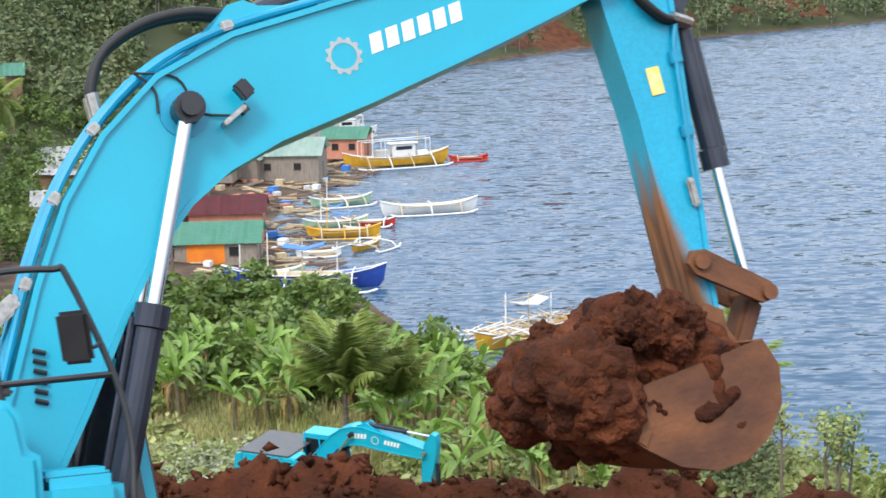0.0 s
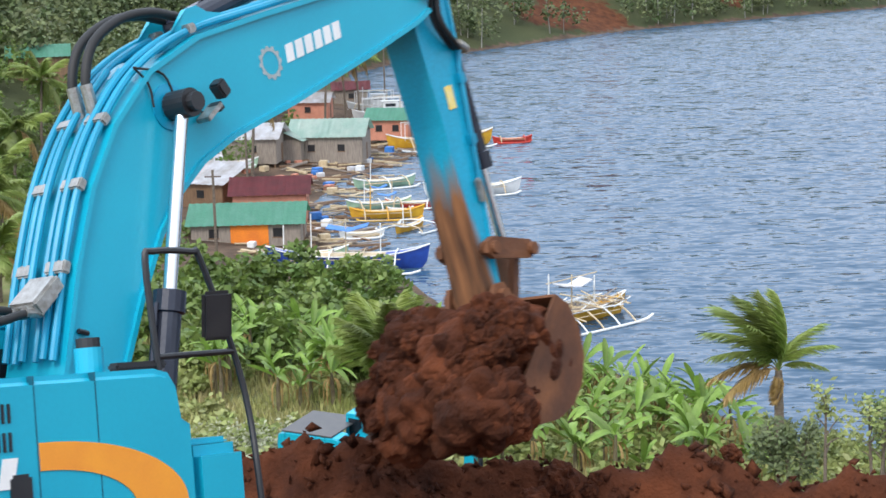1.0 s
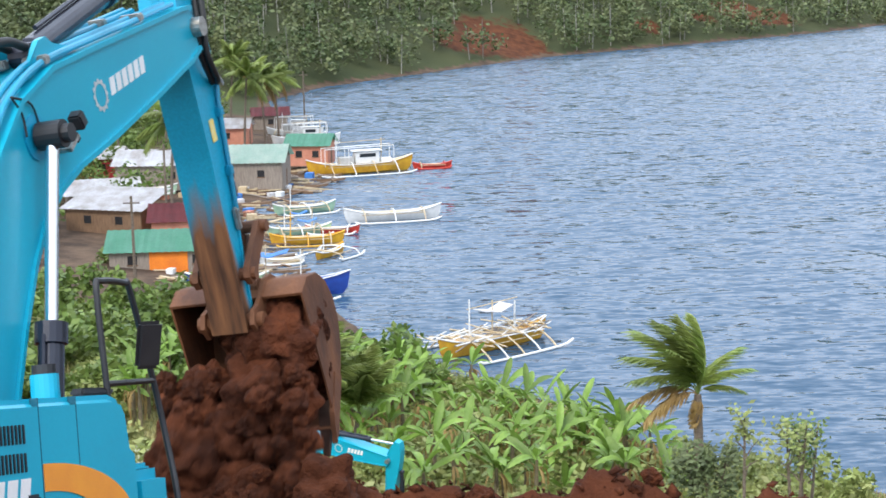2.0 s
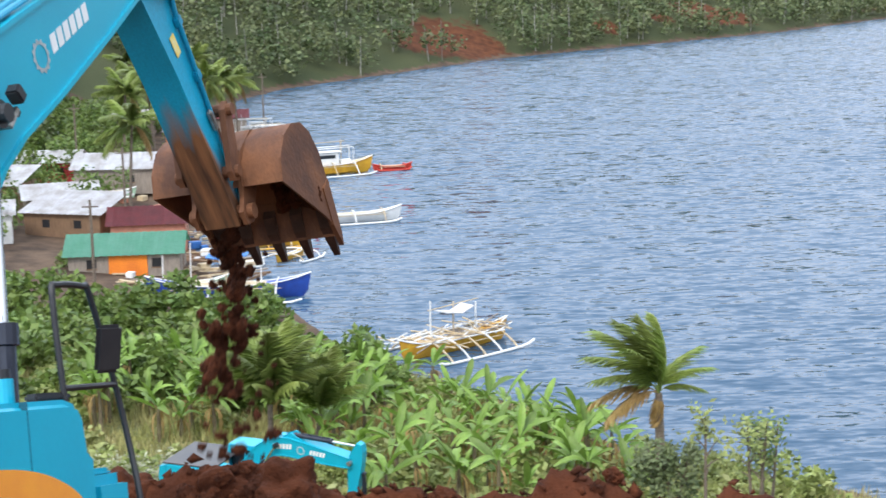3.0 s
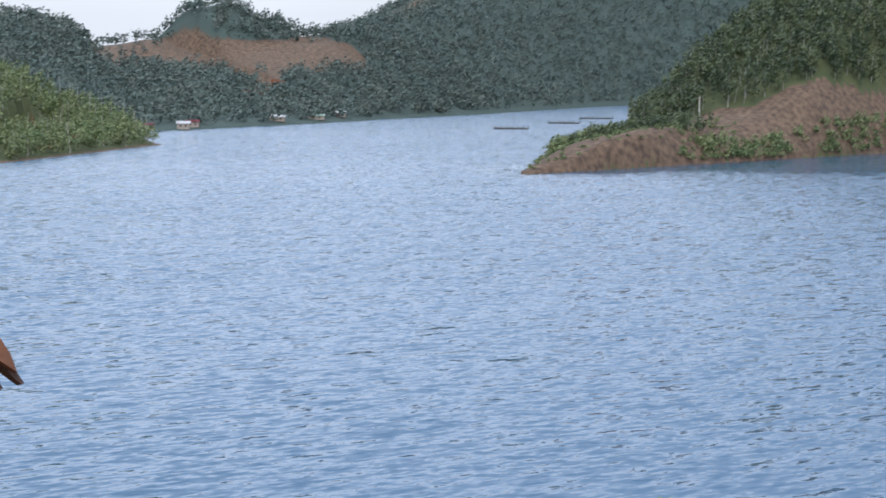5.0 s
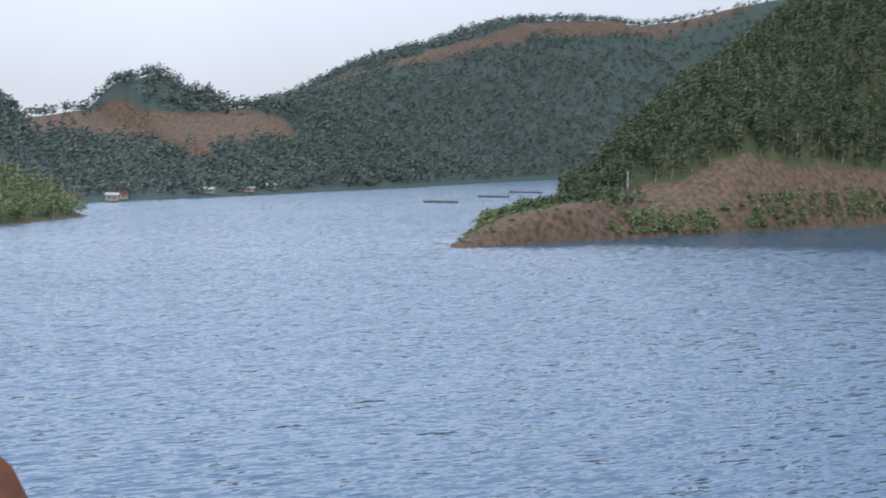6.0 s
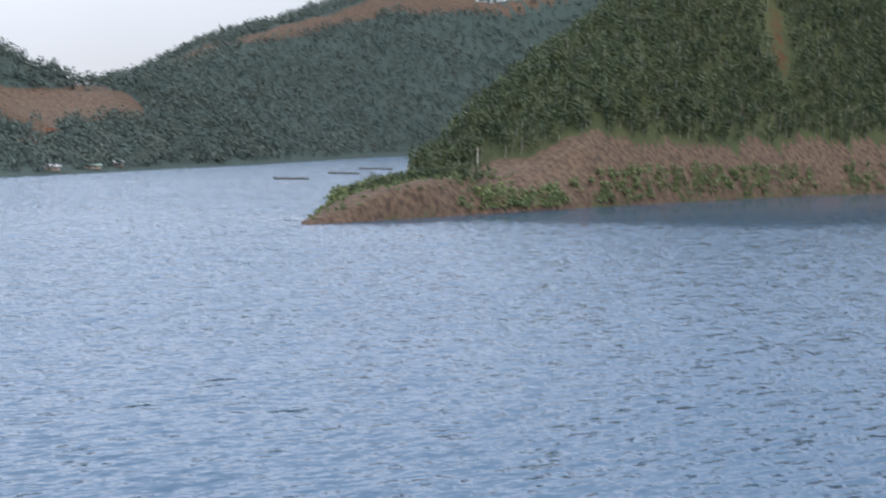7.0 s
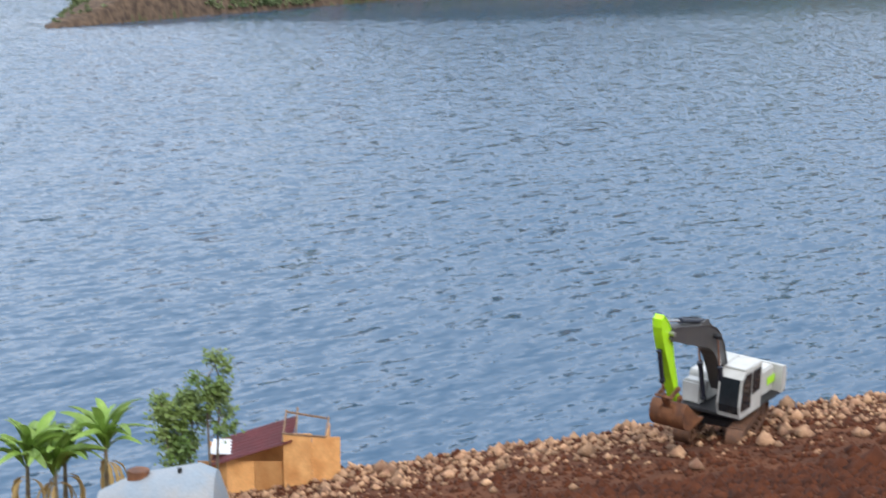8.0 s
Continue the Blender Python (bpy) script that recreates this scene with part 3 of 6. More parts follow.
def pin(x, z, y0, y1, radius, sides=16):
    return tube(bmesh.new(), [(x, y0, z), (x, y1, z)], radius, sides)


def pose_parts(slew, boom, arm, bucket):
    """Poses of the moving parts in the machine's space: z up the slewing axis, x ahead at slew 0, origin level with the boom's foot."""
    base = pose(0, 0, 0, 0, 0, slew)
    foot = Vector((FOOT_X, 0))

    def at(spot, degrees, y=0.0):
        return base @ pose(spot.x, y, spot.y, 0, -degrees, 0)

    def between(a, b, y):
        way = b - a
        return at(a, math.degrees(math.atan2(way.y, way.x)), y), at(b, math.degrees(math.atan2(way.y, way.x)), y)

    tip = foot + turned((BOOM, 0), boom)
    hand = tip + turned((ARM, 0), arm)
    out = {"upper_body": base, "boom": at(foot, boom), "arm": at(tip, arm), "bucket": at(hand, bucket)}
    for name, y in (("left", 0.405), ("right", -0.405)):
        out["boom_barrel_" + name], out["boom_rod_" + name] = between(Vector((FOOT_X + 0.55, -0.42)), foot + turned(CYL_PIN, boom), y)
    out["arm_barrel"], out["arm_rod"] = between(foot + turned(ARM_CYL_FOOT, boom), tip + turned(ARM_CYL_TOP, arm), 0)
    a, k = tip + turned(LINK_PIN, arm), hand + turned(BUCKET_LINK, bucket)
    gap = k - a
    d = min(max(gap.length, 0.15), 1.165)
    r1, r2 = 0.584, 0.591
    along = (d * d + r1 * r1 - r2 * r2) / (2 * d)
    off = math.sqrt(max(r1 * r1 - along * along, 0.0))
    side = gap.normalized()
    elbow = a + side * along + Vector((-side.y, side.x)) * off
    out["link_arm"] = at(a, math.degrees(math.atan2(elbow.y - a.y, elbow.x - a.x)))
    out["link_rod"] = at(elbow, math.degrees(math.atan2(k.y - elbow.y, k.x - elbow.x)))
    out["bucket_barrel"], out["bucket_rod"] = between(tip + turned(BUCKET_CYL_FOOT, arm), elbow, 0)
    return out


def barrel(length, radius):
    bm = tube(bmesh.new(), [(0, 0, 0), (0.12, 0, 0), (0.13, 0, 0), (length - 0.16, 0, 0), (length - 0.15, 0, 0), (length, 0, 0)], [radius * 0.8, radius * 0.8, radius, radius, radius * 1.25, radius * 1.25], 16)
    tube(bm, [(0, -radius * 0.9, 0), (0, radius * 0.9, 0)], radius * 0.95, 14)
    tube(bm, [(0.3, 0, radius * 1.25), (length - 0.1, 0, radius * 1.25)], 0.022, 6)
    return bm


def bucket_shell(parent):
    """Curved back, side plates, lip and pin ears of a digging bucket; the teeth lie at x = 1.5."""
    back = [(-0.14, 0.2), (-0.2, 0.42), (-0.12, 0.68), (0.05, 0.86), (0.28, 0.96), (0.52, 0.95), (0.78, 0.82), (1.0, 0.6), (1.14, 0.4), (1.27, 0.18)]
    inner = [(x + (0.45 - x) * 0.045, z + (0.3 - z) * 0.045) for x, z in back]
    w = 0.66
    bm = bmesh.new()
    plate(bm, back + inner[::-1], -w, w)
    bmesh.ops.recalc_face_normals(bm, faces=bm.faces)
    bucket = part("bucket", bm, RUST, parent, "worn mud-brown steel bucket", smooth=True)
    for y in (-w - 0.02, w):
        bm = bmesh.new()
        plate(bm, back + [(0.9, 0.2), (0.4, 0.2)], y, y + 0.02)
        plate(bm, [(1.42, 0.03), (1.36, 0.16), (0.98, 0.6), (0.86, 0.46), (1.14, 0.16)], y - 0.015, y + 0.035)
        part("side_plate", bm, RUST, bucket)
    part("lip", plate(bmesh.new(), [(1.1, 0.49), (1.32, 0.12), (1.28, 0.09), (1.06, 0.44)], -w + 0.004, w - 0.004), RUST, bucket)
    for y in (-0.27, 0.23):
        part("pin_ear", plate(bmesh.new(), [(-0.02, -0.14), (0.13, -0.06), (0.14, 0.1), (0.3, 0.95), (0.0, 0.84), (-0.22, 0.55), (-0.24, 0.4), (-0.12, 0.1), (-0.13, -0.05)], y, y + 0.045), RUST, bucket)
    return bucket


def tooth():
    bm = bmesh.new()
    plate(bm, [(1.1, 0.42), (1.2, 0.34), (1.42, 0.09), (1.53, -0.025), (1.51, -0.04), (1.34, 0.06), (1.2, 0.16), (1.08, 0.3)], -0.062, 0.062)
    for v in bm.verts:
        if v.co.x > 1.3:
            v.co.y *= 0.75 if v.co.x < 1.5 else 0.5
    return bm


def track(side, metal):
    """One crawler: belt of ribbed shoes round a frame with wheels. x ahead, z from the foot level."""
    bm = bmesh.new()
    loop = []
    for k in range(14):
        a = math.pi / 2 - math.pi * k / 13
        loop.append((1.75 + 0.42 * math.cos(a), -1.46 + 0.42 * math.sin(a)))
    for k in range(14):
        a = -math.pi / 2 - math.pi * k / 13
        loop.append((-1.75 + 0.42 * math.cos(a), -1.46 + 0.42 * math.sin(a)))
    inner = [(x * 0.975, -1.46 + (z + 1.46) * 0.86) for x, z in loop]
    k = len(loop)
    for i in range(k):
        plate(bm, [loop[i], loop[(i + 1) % k], inner[(i + 1) % k], inner[i]], side - 0.3, side + 0.3)
    for i in range(19):
        for z in (-1.035, -1.885):
            box(bm, (-1.75 + 3.5 * i / 18, side, z), (0.045, 0.58, 0.05))
    return bm


def excavator(m, label, main, arm_paint, accent, angles, detail=True, body=None, category="excavator"):
    ex = thing("excavator", m, label, category)
    body = body or main
    made = {}
    # standing gear
    for side in (-0.98, 0.98):
        t = part("track", track(side, MUD_TRACK), MUD_TRACK, ex)
        bm = box(bmesh.new(), (0, side, -1.42), (3.3, 0.34, 0.34), bevel=0.04)
        part("track_frame", bm, MUD_TRACK, t)
        for k in range(7):
            part("roller", pin(-1.45 + 0.48 * k, -1.74, side - 0.22, side + 0.22, 0.1, 12), MUD_TRACK, t)
        for x in (-1.75, 1.75):
            part("sprocket", pin(x, -1.46, side - 0.2, side + 0.2, 0.33, 16), MUD_TRACK, t)
    part("undercarriage", tube(box(bmesh.new(), (0, 0, -1.3), (1.6, 1.7, 0.3), bevel=0.05), [(0, 0, -1.3), (0, 0, -0.86)], 0.6, 24), BLACK, ex)
    # slewing house
    bm = box(bmesh.new(), (-0.75, 0, -0.8), (3.9, 2.5, 0.12), bevel=0.03)
    house = part("upper_body", bm, BLACK, ex)
    made["upper_body"] = house
    hood = bmesh.new()
    plate(hood, [(-2.5, -0.76), (0.4, -0.76), (0.4, 0.26), (0.33, 0.3), (0.3, 0.5), (0.24, 0.59), (0.12, 0.62), (-2.4, 0.62), (-2.5, 0.56)], -1.34, -0.5)
    bmesh.ops.bevel(hood, geom=[e for e in hood.edges if abs(e.verts[0].co.y - e.verts[1].co.y) < 1e-6], offset=0.05, segments=3, affect="EDGES")
    part("side_hood", hood, body, house, smooth=True)
    seams = bmesh.new()
    for x in (-0.4, -0.86):
        box(seams, (x, -0.921, -0.07), (0.009, 0.842, 1.382))
    part("panel_seam", seams, SEAM if body is CYAN else BLACK, house)
    part("engine_hood", box(bmesh.new(), (-1.9, 0.25, -0.1), (1.25, 1.45, 1.3), bevel=0.08), body, house, smooth=True)
    part("counterweight", plate(bmesh.new(), [(-2.5, -0.82), (-2.85, -0.7), (-2.92, 0.0), (-2.8, 0.5), (-2.5, 0.56)], -1.33, 1.33), body, house)
    part("tool_box", box(box(bmesh.new(), (0.62, -0.93, -0.31), (0.5, 0.8, 0.86), bevel=0.07), (0.6, -0.93, 0.13), (0.4, 0.6, 0.06), bevel=0.025), body, house, smooth=True)
    part("skirt", box(bmesh.new(), (-0.75, -1.3, -0.85), (3.3, 0.08, 0.14), bevel=0.02), BLACK, house)
    # cab on the far side of the boom
    cab = part("cab", plate(bmesh.new(), [(-0.45, -0.78), (1.2, -0.78), (1.32, -0.3), (1.2, 0.75), (0.95, 0.98), (-0.4, 1.0), (-0.5, 0.2)], 0.36, 1.3), body, house)
    for y in (0.345, 1.315):
        part("side_window", plate(bmesh.new(), [(-0.3, 0.0), (0.35, -0.05), (0.35, 0.86), (-0.28, 0.88)], y - 0.01, y + 0.01), GLASS, cab)
        part("door_window", plate(bmesh.new(), [(0.45, -0.5), (1.2, -0.5), (1.24, -0.28), (1.13, 0.7), (0.92, 0.87), (0.45, 0.87)], y - 0.01, y + 0.01), GLASS, cab)
    part("windscreen", plate(bmesh.new(), [(1.275, -0.6), (1.345, -0.28), (1.225, 0.73), (1.2, 0.73), (1.3, -0.28), (1.25, -0.6)], 0.44, 1.22), GLASS, cab)
    part("cab_roof", box(bmesh.new(), (0.25, 0.83, 1.02), (1.35, 0.9, 0.08), bevel=0.03), body, cab)
    # boom, arm and bucket
    top, low = boom_outline()
    boom = part("boom", girder(top, low, 0.27), main, ex)
    part("top_flange", flange(top, 1, 0.3), main, boom)
    part("bottom_flange", flange(low, -1, 0.3), main, boom)
    made["boom"] = boom
    bm = bmesh.new()
    for y in (-0.2, 0.15):
        plate(bm, [(2.85, 1.4), (3.15, 1.48), (3.25, 1.5), (3.36, 1.46), (3.42, 1.36), (3.75, 1.1), (2.75, 1.5 - 0.06)], y, y + 0.05)
    part("cylinder_bracket", bm, main, boom)
    arm_top = [(-0.86, .42), (-0.55, .5), (-0.1, .5), (.5, .44), (1.5, .3), (2.5, .15), (2.88, .11)]
    arm_low = [(-0.9, .24), (-0.45, .0), (-.12, -.09), (.35, -.09), (1.2, -.045), (2.5, -.075), (2.88, -.1)]
    made["arm"] = arm = part("arm", girder(arm_top, arm_low, 0.165), arm_paint, ex)
    part("top_flange", flange(arm_top, 1, 0.18), arm_paint, arm)
    part("bottom_flange", flange(arm_low, -1, 0.18), arm_paint, arm)
    part("pivot_pin", pin(0, 0, -0.36, 0.36, 0.09), STEEL, arm)
    made["bucket"] = bucket = bucket_shell(ex)
    tooth_mesh = None
    for k in range(5):
        y = -0.58 + 0.29 * k
        if tooth_mesh is None:
            first = part("tooth", tooth(), TOOTH, bucket, "dark worn steel tooth")
            first.matrix_basis = pose(0, y, 0)
            tooth_mesh = first.data
        else:
            shared("tooth", tooth_mesh, bucket, pose(0, y, 0))
    part("bucket_pin", pin(0, 0, -0.33, 0.33, 0.075), RUST, bucket)
    # rams
    for name in ("left", "right"):
        made["boom_barrel_" + name] = part("boom_cylinder", barrel(1.62, 0.095), BARREL, ex)
        made["boom_rod_" + name] = part("boom_rod", tube(bmesh.new(), [(-1.5, 0, 0), (-0.08, 0, 0)], 0.05, 14), CHROME, ex, smooth=True)
        part("rod_end", tube(tube(bmesh.new(), [(0, -0.1, 0), (0, 0.1, 0)], 0.105, 18), [(0, -0.16 if name == "right" else 0.1, 0), (0, -0.1 if name == "right" else 0.16, 0)], 0.07, 12), BLACK, made["boom_rod_" + name])
    made["arm_barrel"] = part("arm_cylinder", barrel(1.75, 0.1), BARREL, ex)
    made["arm_rod"] = part("arm_rod", tube(bmesh.new(), [(-1.6, 0, 0), (0.05, 0, 0)], 0.05, 14), CHROME, ex, smooth=True)
    made["bucket_barrel"] = part("bucket_cylinder", barrel(1.3, 0.085), BARREL, ex)
    made["bucket_rod"] = part("bucket_rod", tube(bmesh.new(), [(-1.25, 0, 0), (0.03, 0, 0)], 0.045, 14), CHROME, ex, smooth=True)
    bm = bmesh.new()
    for y in (-0.29, 0.23):
        plate(bm, [(-0.09, -0.05), (0, -0.1), (0.584, -0.085), (0.67, 0), (0.584, 0.085), (0, 0.1), (-0.09, 0.05)], y, y + 0.06)
    tube(bm, [(0, -0.33, 0), (0, 0.33, 0)], 0.06, 12)
    tube(bm, [(0.584, -0.34, 0), (0.584, 0.34, 0)], 0.06, 12)
    made["link_arm"] = part("link_arm", bm, RUST, ex)
    made["link_rod"] = part("link_rod", box(tube(bmesh.new(), [(0.59, -0.2, 0), (0.59, 0.2, 0)], 0.1, 12), (0.3, 0, 0), (0.53, 0.26, 0.15), bevel=0.03), RUST, ex)
    for key, m4 in pose_parts(*angles).items():
        made[key].matrix_basis = m4
    if accent is not None:
        part("name_panel", box(bmesh.new(), (3.9, -0.275, 0.69), (1.0, 0.02, 0.26), pose(0, 0, 0), bevel=0.005), accent, boom)
        part("tail_panel", box(bmesh.new(), (-2.2, 1.0, -0.1), (0.8, 0.02, 0.4), bevel=0.005), accent, house)
        part("tail_panel", box(bmesh.new(), (-2.2, -1.345, -0.1), (0.8, 0.02, 0.4), bevel=0.005), accent, house)
    return ex, made


def name_bars(parent, x, z, high, gap, count, y, slant=0.25, tilt=0.0, m=WHITE):
    """A brand name drawn as plain slanted bars."""
    for k in range(count):
        bm = plate(bmesh.new(), [(0, 0), (gap * 0.72, 0), (gap * 0.72 + slant * high, high), (slant * high, high)], 0, 0.006)
        bmesh.ops.transform(bm, matrix=pose(x + k * gap * math.cos(radians(tilt)), y, z + k * gap * math.sin(radians(tilt)), 0, -tilt, 0), verts=bm.verts)
        part("name_bar", bm, m, parent)


def ring_mark(parent, x, z, radius, y):
    """A toothed white ring, as a plain shape."""
    bm = bmesh.new()
    n = 48
    outer = [bm.verts.new((x + radius * (1.0 if k % 4 < 2 else 0.86) * math.cos(math.tau * k / n), y, z + radius * (1.0 if k % 4 < 2 else 0.86) * math.sin(math.tau * k / n))) for k in range(n)]
    inner = [bm.verts.new((x + radius * 0.68 * math.cos(math.tau * k / n), y, z + radius * 0.68 * math.sin(math.tau * k / n))) for k in range(n)]
    for k in range(n):
        bm.faces.new((outer[k], outer[(k + 1) % n], inner[(k + 1) % n], inner[k]))
    bmesh.ops.solidify(bm, geom=bm.faces, thickness=0.006)
    part("ring_mark", bm, WHITE, parent)


def muddy(name, paint):
    """Paint that is caked with dried mud towards the end of the arm, with a ragged edge."""
    m = surface(name, paint, 0.34, 0, tuple(c * 0.92 for c in paint), 1.5, 40, 0.01)
    n, l = m.node_tree.nodes, m.node_tree.links
    b = n["Principled BSDF"]
    old = b.inputs["Base Color"].links[0].from_socket
    where = n.new("ShaderNodeTexCoord")
    axes = n.new("ShaderNodeSeparateXYZ")
    l.new(where.outputs["Object"], axes.inputs["Vector"])
    rag = n.new("ShaderNodeTexNoise")
    rag.inputs["Scale"].default_value, rag.inputs["Detail"].default_value = 3.5, 6
    drawn = n.new("ShaderNodeMapping")
    drawn.inputs["Scale"].default_value = (0.35, 2.6, 2.6)
    l.new(where.outputs["Object"], drawn.inputs["Vector"])
    l.new(drawn.outputs["Vector"], rag.inputs["Vector"])
    cake = n.new("ShaderNodeMixRGB")
    cake.inputs["Color1"].default_value, cake.inputs["Color2"].default_value = (0.07, 0.03, 0.014, 1), (0.27, 0.115, 0.045, 1)
    patch = n.new("ShaderNodeMapRange")
    patch.inputs["From Min"].default_value, patch.inputs["From Max"].default_value = 0.36, 0.64
    l.new(rag.outputs["Fac"], patch.inputs["Value"])
    l.new(patch.outputs["Result"], cake.inputs["Fac"])
    low = n.new("ShaderNodeMath")
    low.operation = "MULTIPLY_ADD"
    l.new(axes.outputs["Z"], low.inputs[0])
    low.inputs[1].default_value = -6.0
    l.new(axes.outputs["X"], low.inputs[2])
    add = n.new("ShaderNodeMath")
    add.operation = "ADD"
    l.new(low.outputs[0], add.inputs[0])
    l.new(rag.outputs["Fac"], add.inputs[1])
    cut = n.new("ShaderNodeMapRange")
    cut.inputs["From Min"].default_value, cut.inputs["From Max"].default_value = 2.4, 2.95
    l.new(add.outputs[0], cut.inputs["Value"])
    mix = n.new("ShaderNodeMixRGB")
    l.new(cut.outputs["Result"], mix.inputs["Fac"])
    l.new(old, mix.inputs["Color1"])
    l.new(cake.outputs["Color"], mix.inputs["Color2"])
    l.new(mix.outputs["Color"], b.inputs["Base Color"])
    rough = n.new("ShaderNodeMapRange")
    rough.inputs["To Min"].default_value, rough.inputs["To Max"].default_value = 0.34, 0.85
    l.new(cut.outputs["Result"], rough.inputs["Value"])
    l.new(rough.outputs["Result"], b.inputs["Roughness"])
    return m


CYAN_ARM = muddy("cyan_arm_paint", (0.0, 0.36, 0.55))
# seconds, slew, boom, arm, bucket
DIG = [(0.0, 19.1, 37.9, -79.3, -165), (0.5, 37.7, 40.9, -73.6, -155), (1.0, 55.4, 41.5, -73.3, -130), (1.5, 68.1, 42.3, -75.7, -96), (1.7, 71.6, 42.5, -77, -84), (2.2, 75.0, 44.4, -64, -48), (2.8, 73.6, 48.3, -49.2, -18),
       (3.0, 71.4, 51.0, -48.0, -13.8), (3.5, 63.7, 52.4, -55.3, -10.2), (4.0, 53.4, 49.5, -62.2, -6.8), (4.5, 36.5, 47.5, -65, -9), (5.0, 18.1, 46.1, -65.9, -12.1), (5.2, 21.0, 42.0, -58.2, -16), (5.6, 19, 37, -59, -33), (6.3, 18.4, 31, -63, -46), (6.6, 18.6, 27, -65, -52), (7.2, 17, 22, -68, -62), (8.0, 15, 19, -70, -75)]
MACHINE = pose(-3.145, 10.859, 22.456) @ pose(0, 0, 0, -14.938, -3.898, 0)


def dig_at(t):
    """The four angles at a time, on a smooth line through the rows."""
    k = max(i for i in range(len(DIG) - 1) if DIG[i][0] <= t + 1e-9)
    a, b = DIG[k], DIG[k + 1]
    p, q = DIG[max(k - 1, 0)], DIG[min(k + 2, len(DIG) - 1)]
    h = b[0] - a[0]
    u = (t - a[0]) / h
    out = []
    for j in range(1, 5):
        ma = (b[j] - p[j]) / (b[0] - p[0]) if k else (b[j] - a[j]) / h
        mb = (q[j] - a[j]) / (q[0] - a[0])
        out.append((2 * u ** 3 - 3 * u * u + 1) * a[j] + (u ** 3 - 2 * u * u + u) * h * ma + (3 * u * u - 2 * u ** 3) * b[j] + (u ** 3 - u * u) * h * mb)
    return out


digger, digger_parts = excavator(MACHINE, "cyan crawler excavator with muddy bucket on red soil", CYAN, CYAN_ARM, None, DIG[0][1:])


def dress_digger():
    """Hoses, pipes, marks, rails and lamp of the working excavator."""
    boom, arm, house = digger_parts["boom"], digger_parts["arm"], digger_parts["upper_body"]
    ring_mark(boom, 3.625, 0.713, 0.135, -0.276)
    name_bars(boom, 3.79, 0.593, 0.135, 0.127, 6, -0.276, tilt=-19.5)
    top, _ = boom_outline()
    # pipes along the boom's back
    for j, y in enumerate((-0.23, -0.15, -0.06, 0.06, 0.15, 0.23)):
        line = [(x - 0.02, y, z + 0.075 + 0.02 * (j % 2)) for x, z in top[1:6 if 1 < j < 4 else 10]]
        part("hydraulic_pipe", tube(bmesh.new(), curve(line, 4), 0.028, 8), CYAN_RIM, boom, smooth=True)
    for i in (2, 3, 4, 6, 8):
        x, z = top[i]
        nx, nz = top[i + 1]
        a = math.degrees(math.atan2(nz - z, nx - x))
        for y in (-0.17, 0.17):
            part("pipe_clamp", box(bmesh.new(), (0, 0, 0.075), (0.09, 0.2, 0.07), bevel=0.012), STEEL, boom).matrix_basis = pose(x, y, z, 0, -a, 0)
    # thick hoses from the boom pipes to the arm cylinder
    for y in (-0.07, 0.07):
        part("rubber_hose", tube(bmesh.new(), curve([(2.1, y, 1.5), (2.18, y, 1.66), (2.42, y, 1.8), (2.75, y, 1.78), (3.05, y, 1.64), (3.25, y, 1.46)]), 0.036, 10), RUBBER, boom, smooth=True)
        part("hose_fitting", tube(bmesh.new(), [(2.06, y, 1.44), (2.16, y, 1.64)], 0.045, 10), STEEL, boom)
    # loops at the boom's foot
    for k, (y, out) in enumerate(((-0.2, 0.25), (-0.05, 0.32), (0.1, 0.28))):
        part("rubber_hose", tube(bmesh.new(), curve([(0.62, y, 0.88), (0.4, y, 1.02 + 0.08 * k), (0.08, y, 0.85 + out), (-0.28, y, 0.45), (-0.42, y, -0.05)]), 0.03, 10), RUBBER, boom, smooth=True)
        part("hose_fitting", tube(bmesh.new(), [(0.62, y, 0.88), (0.52, y, 0.97)], 0.042, 10), STEEL, boom)
    part("valve_block", box(bmesh.new(), (0.72, -0.12, 0.93), (0.3, 0.28, 0.12), pose(0, 0, 0), bevel=0.02), STEEL, boom)
    # boss plates, work lamp and its cable
    part("boss_plate", pin(2.506, 1.134, -0.285, -0.27, 0.17, 28), CYAN_RIM, boom)
    part("boss_plate", pin(2.506, 1.134, 0.27, 0.285, 0.17, 28), CYAN_RIM, boom)
    lamp = part("work_lamp", box(box(bmesh.new(), (2.875, -0.43, 0.99), (0.1, 0.11, 0.13), bevel=0.015), (2.8, -0.37, 0.89), (0.05, 0.1, 0.06)), BLACK, boom)
    part("lamp_bracket", box(bmesh.new(), (2.72, -0.36, 0.9), (0.2, 0.14, 0.035), bevel=0.008), STEEL, lamp)
    part("lamp_cable", tube(bmesh.new(), curve([(2.42, -0.29, 1.55), (2.62, -0.29, 1.34), (2.58, -0.29, 1.08), (2.74, -0.3, 0.9)]), 0.009, 6), RUBBER, boom)
    part("lamp_cable", tube(bmesh.new(), curve([(2.42, -0.29, 1.55), (2.45, -0.29, 1.38), (2.36, -0.3, 1.24)]), 0.009, 6), RUBBER, boom)
    for k in range(6):
        part("grease_coil", tube(bmesh.new(), [(0.55 + 0.04 * k, -0.29, 0.3 + 0.05 * k), (0.5 + 0.04 * k, -0.29, 0.37 + 0.05 * k)], 0.018, 6), BLACK, boom)
    # arm fittings
    part("warning_label", box(bmesh.new(), (0.983, -0.172, 0.149), (0.21, 0.008, 0.11), bevel=0.003), STICKER, arm)
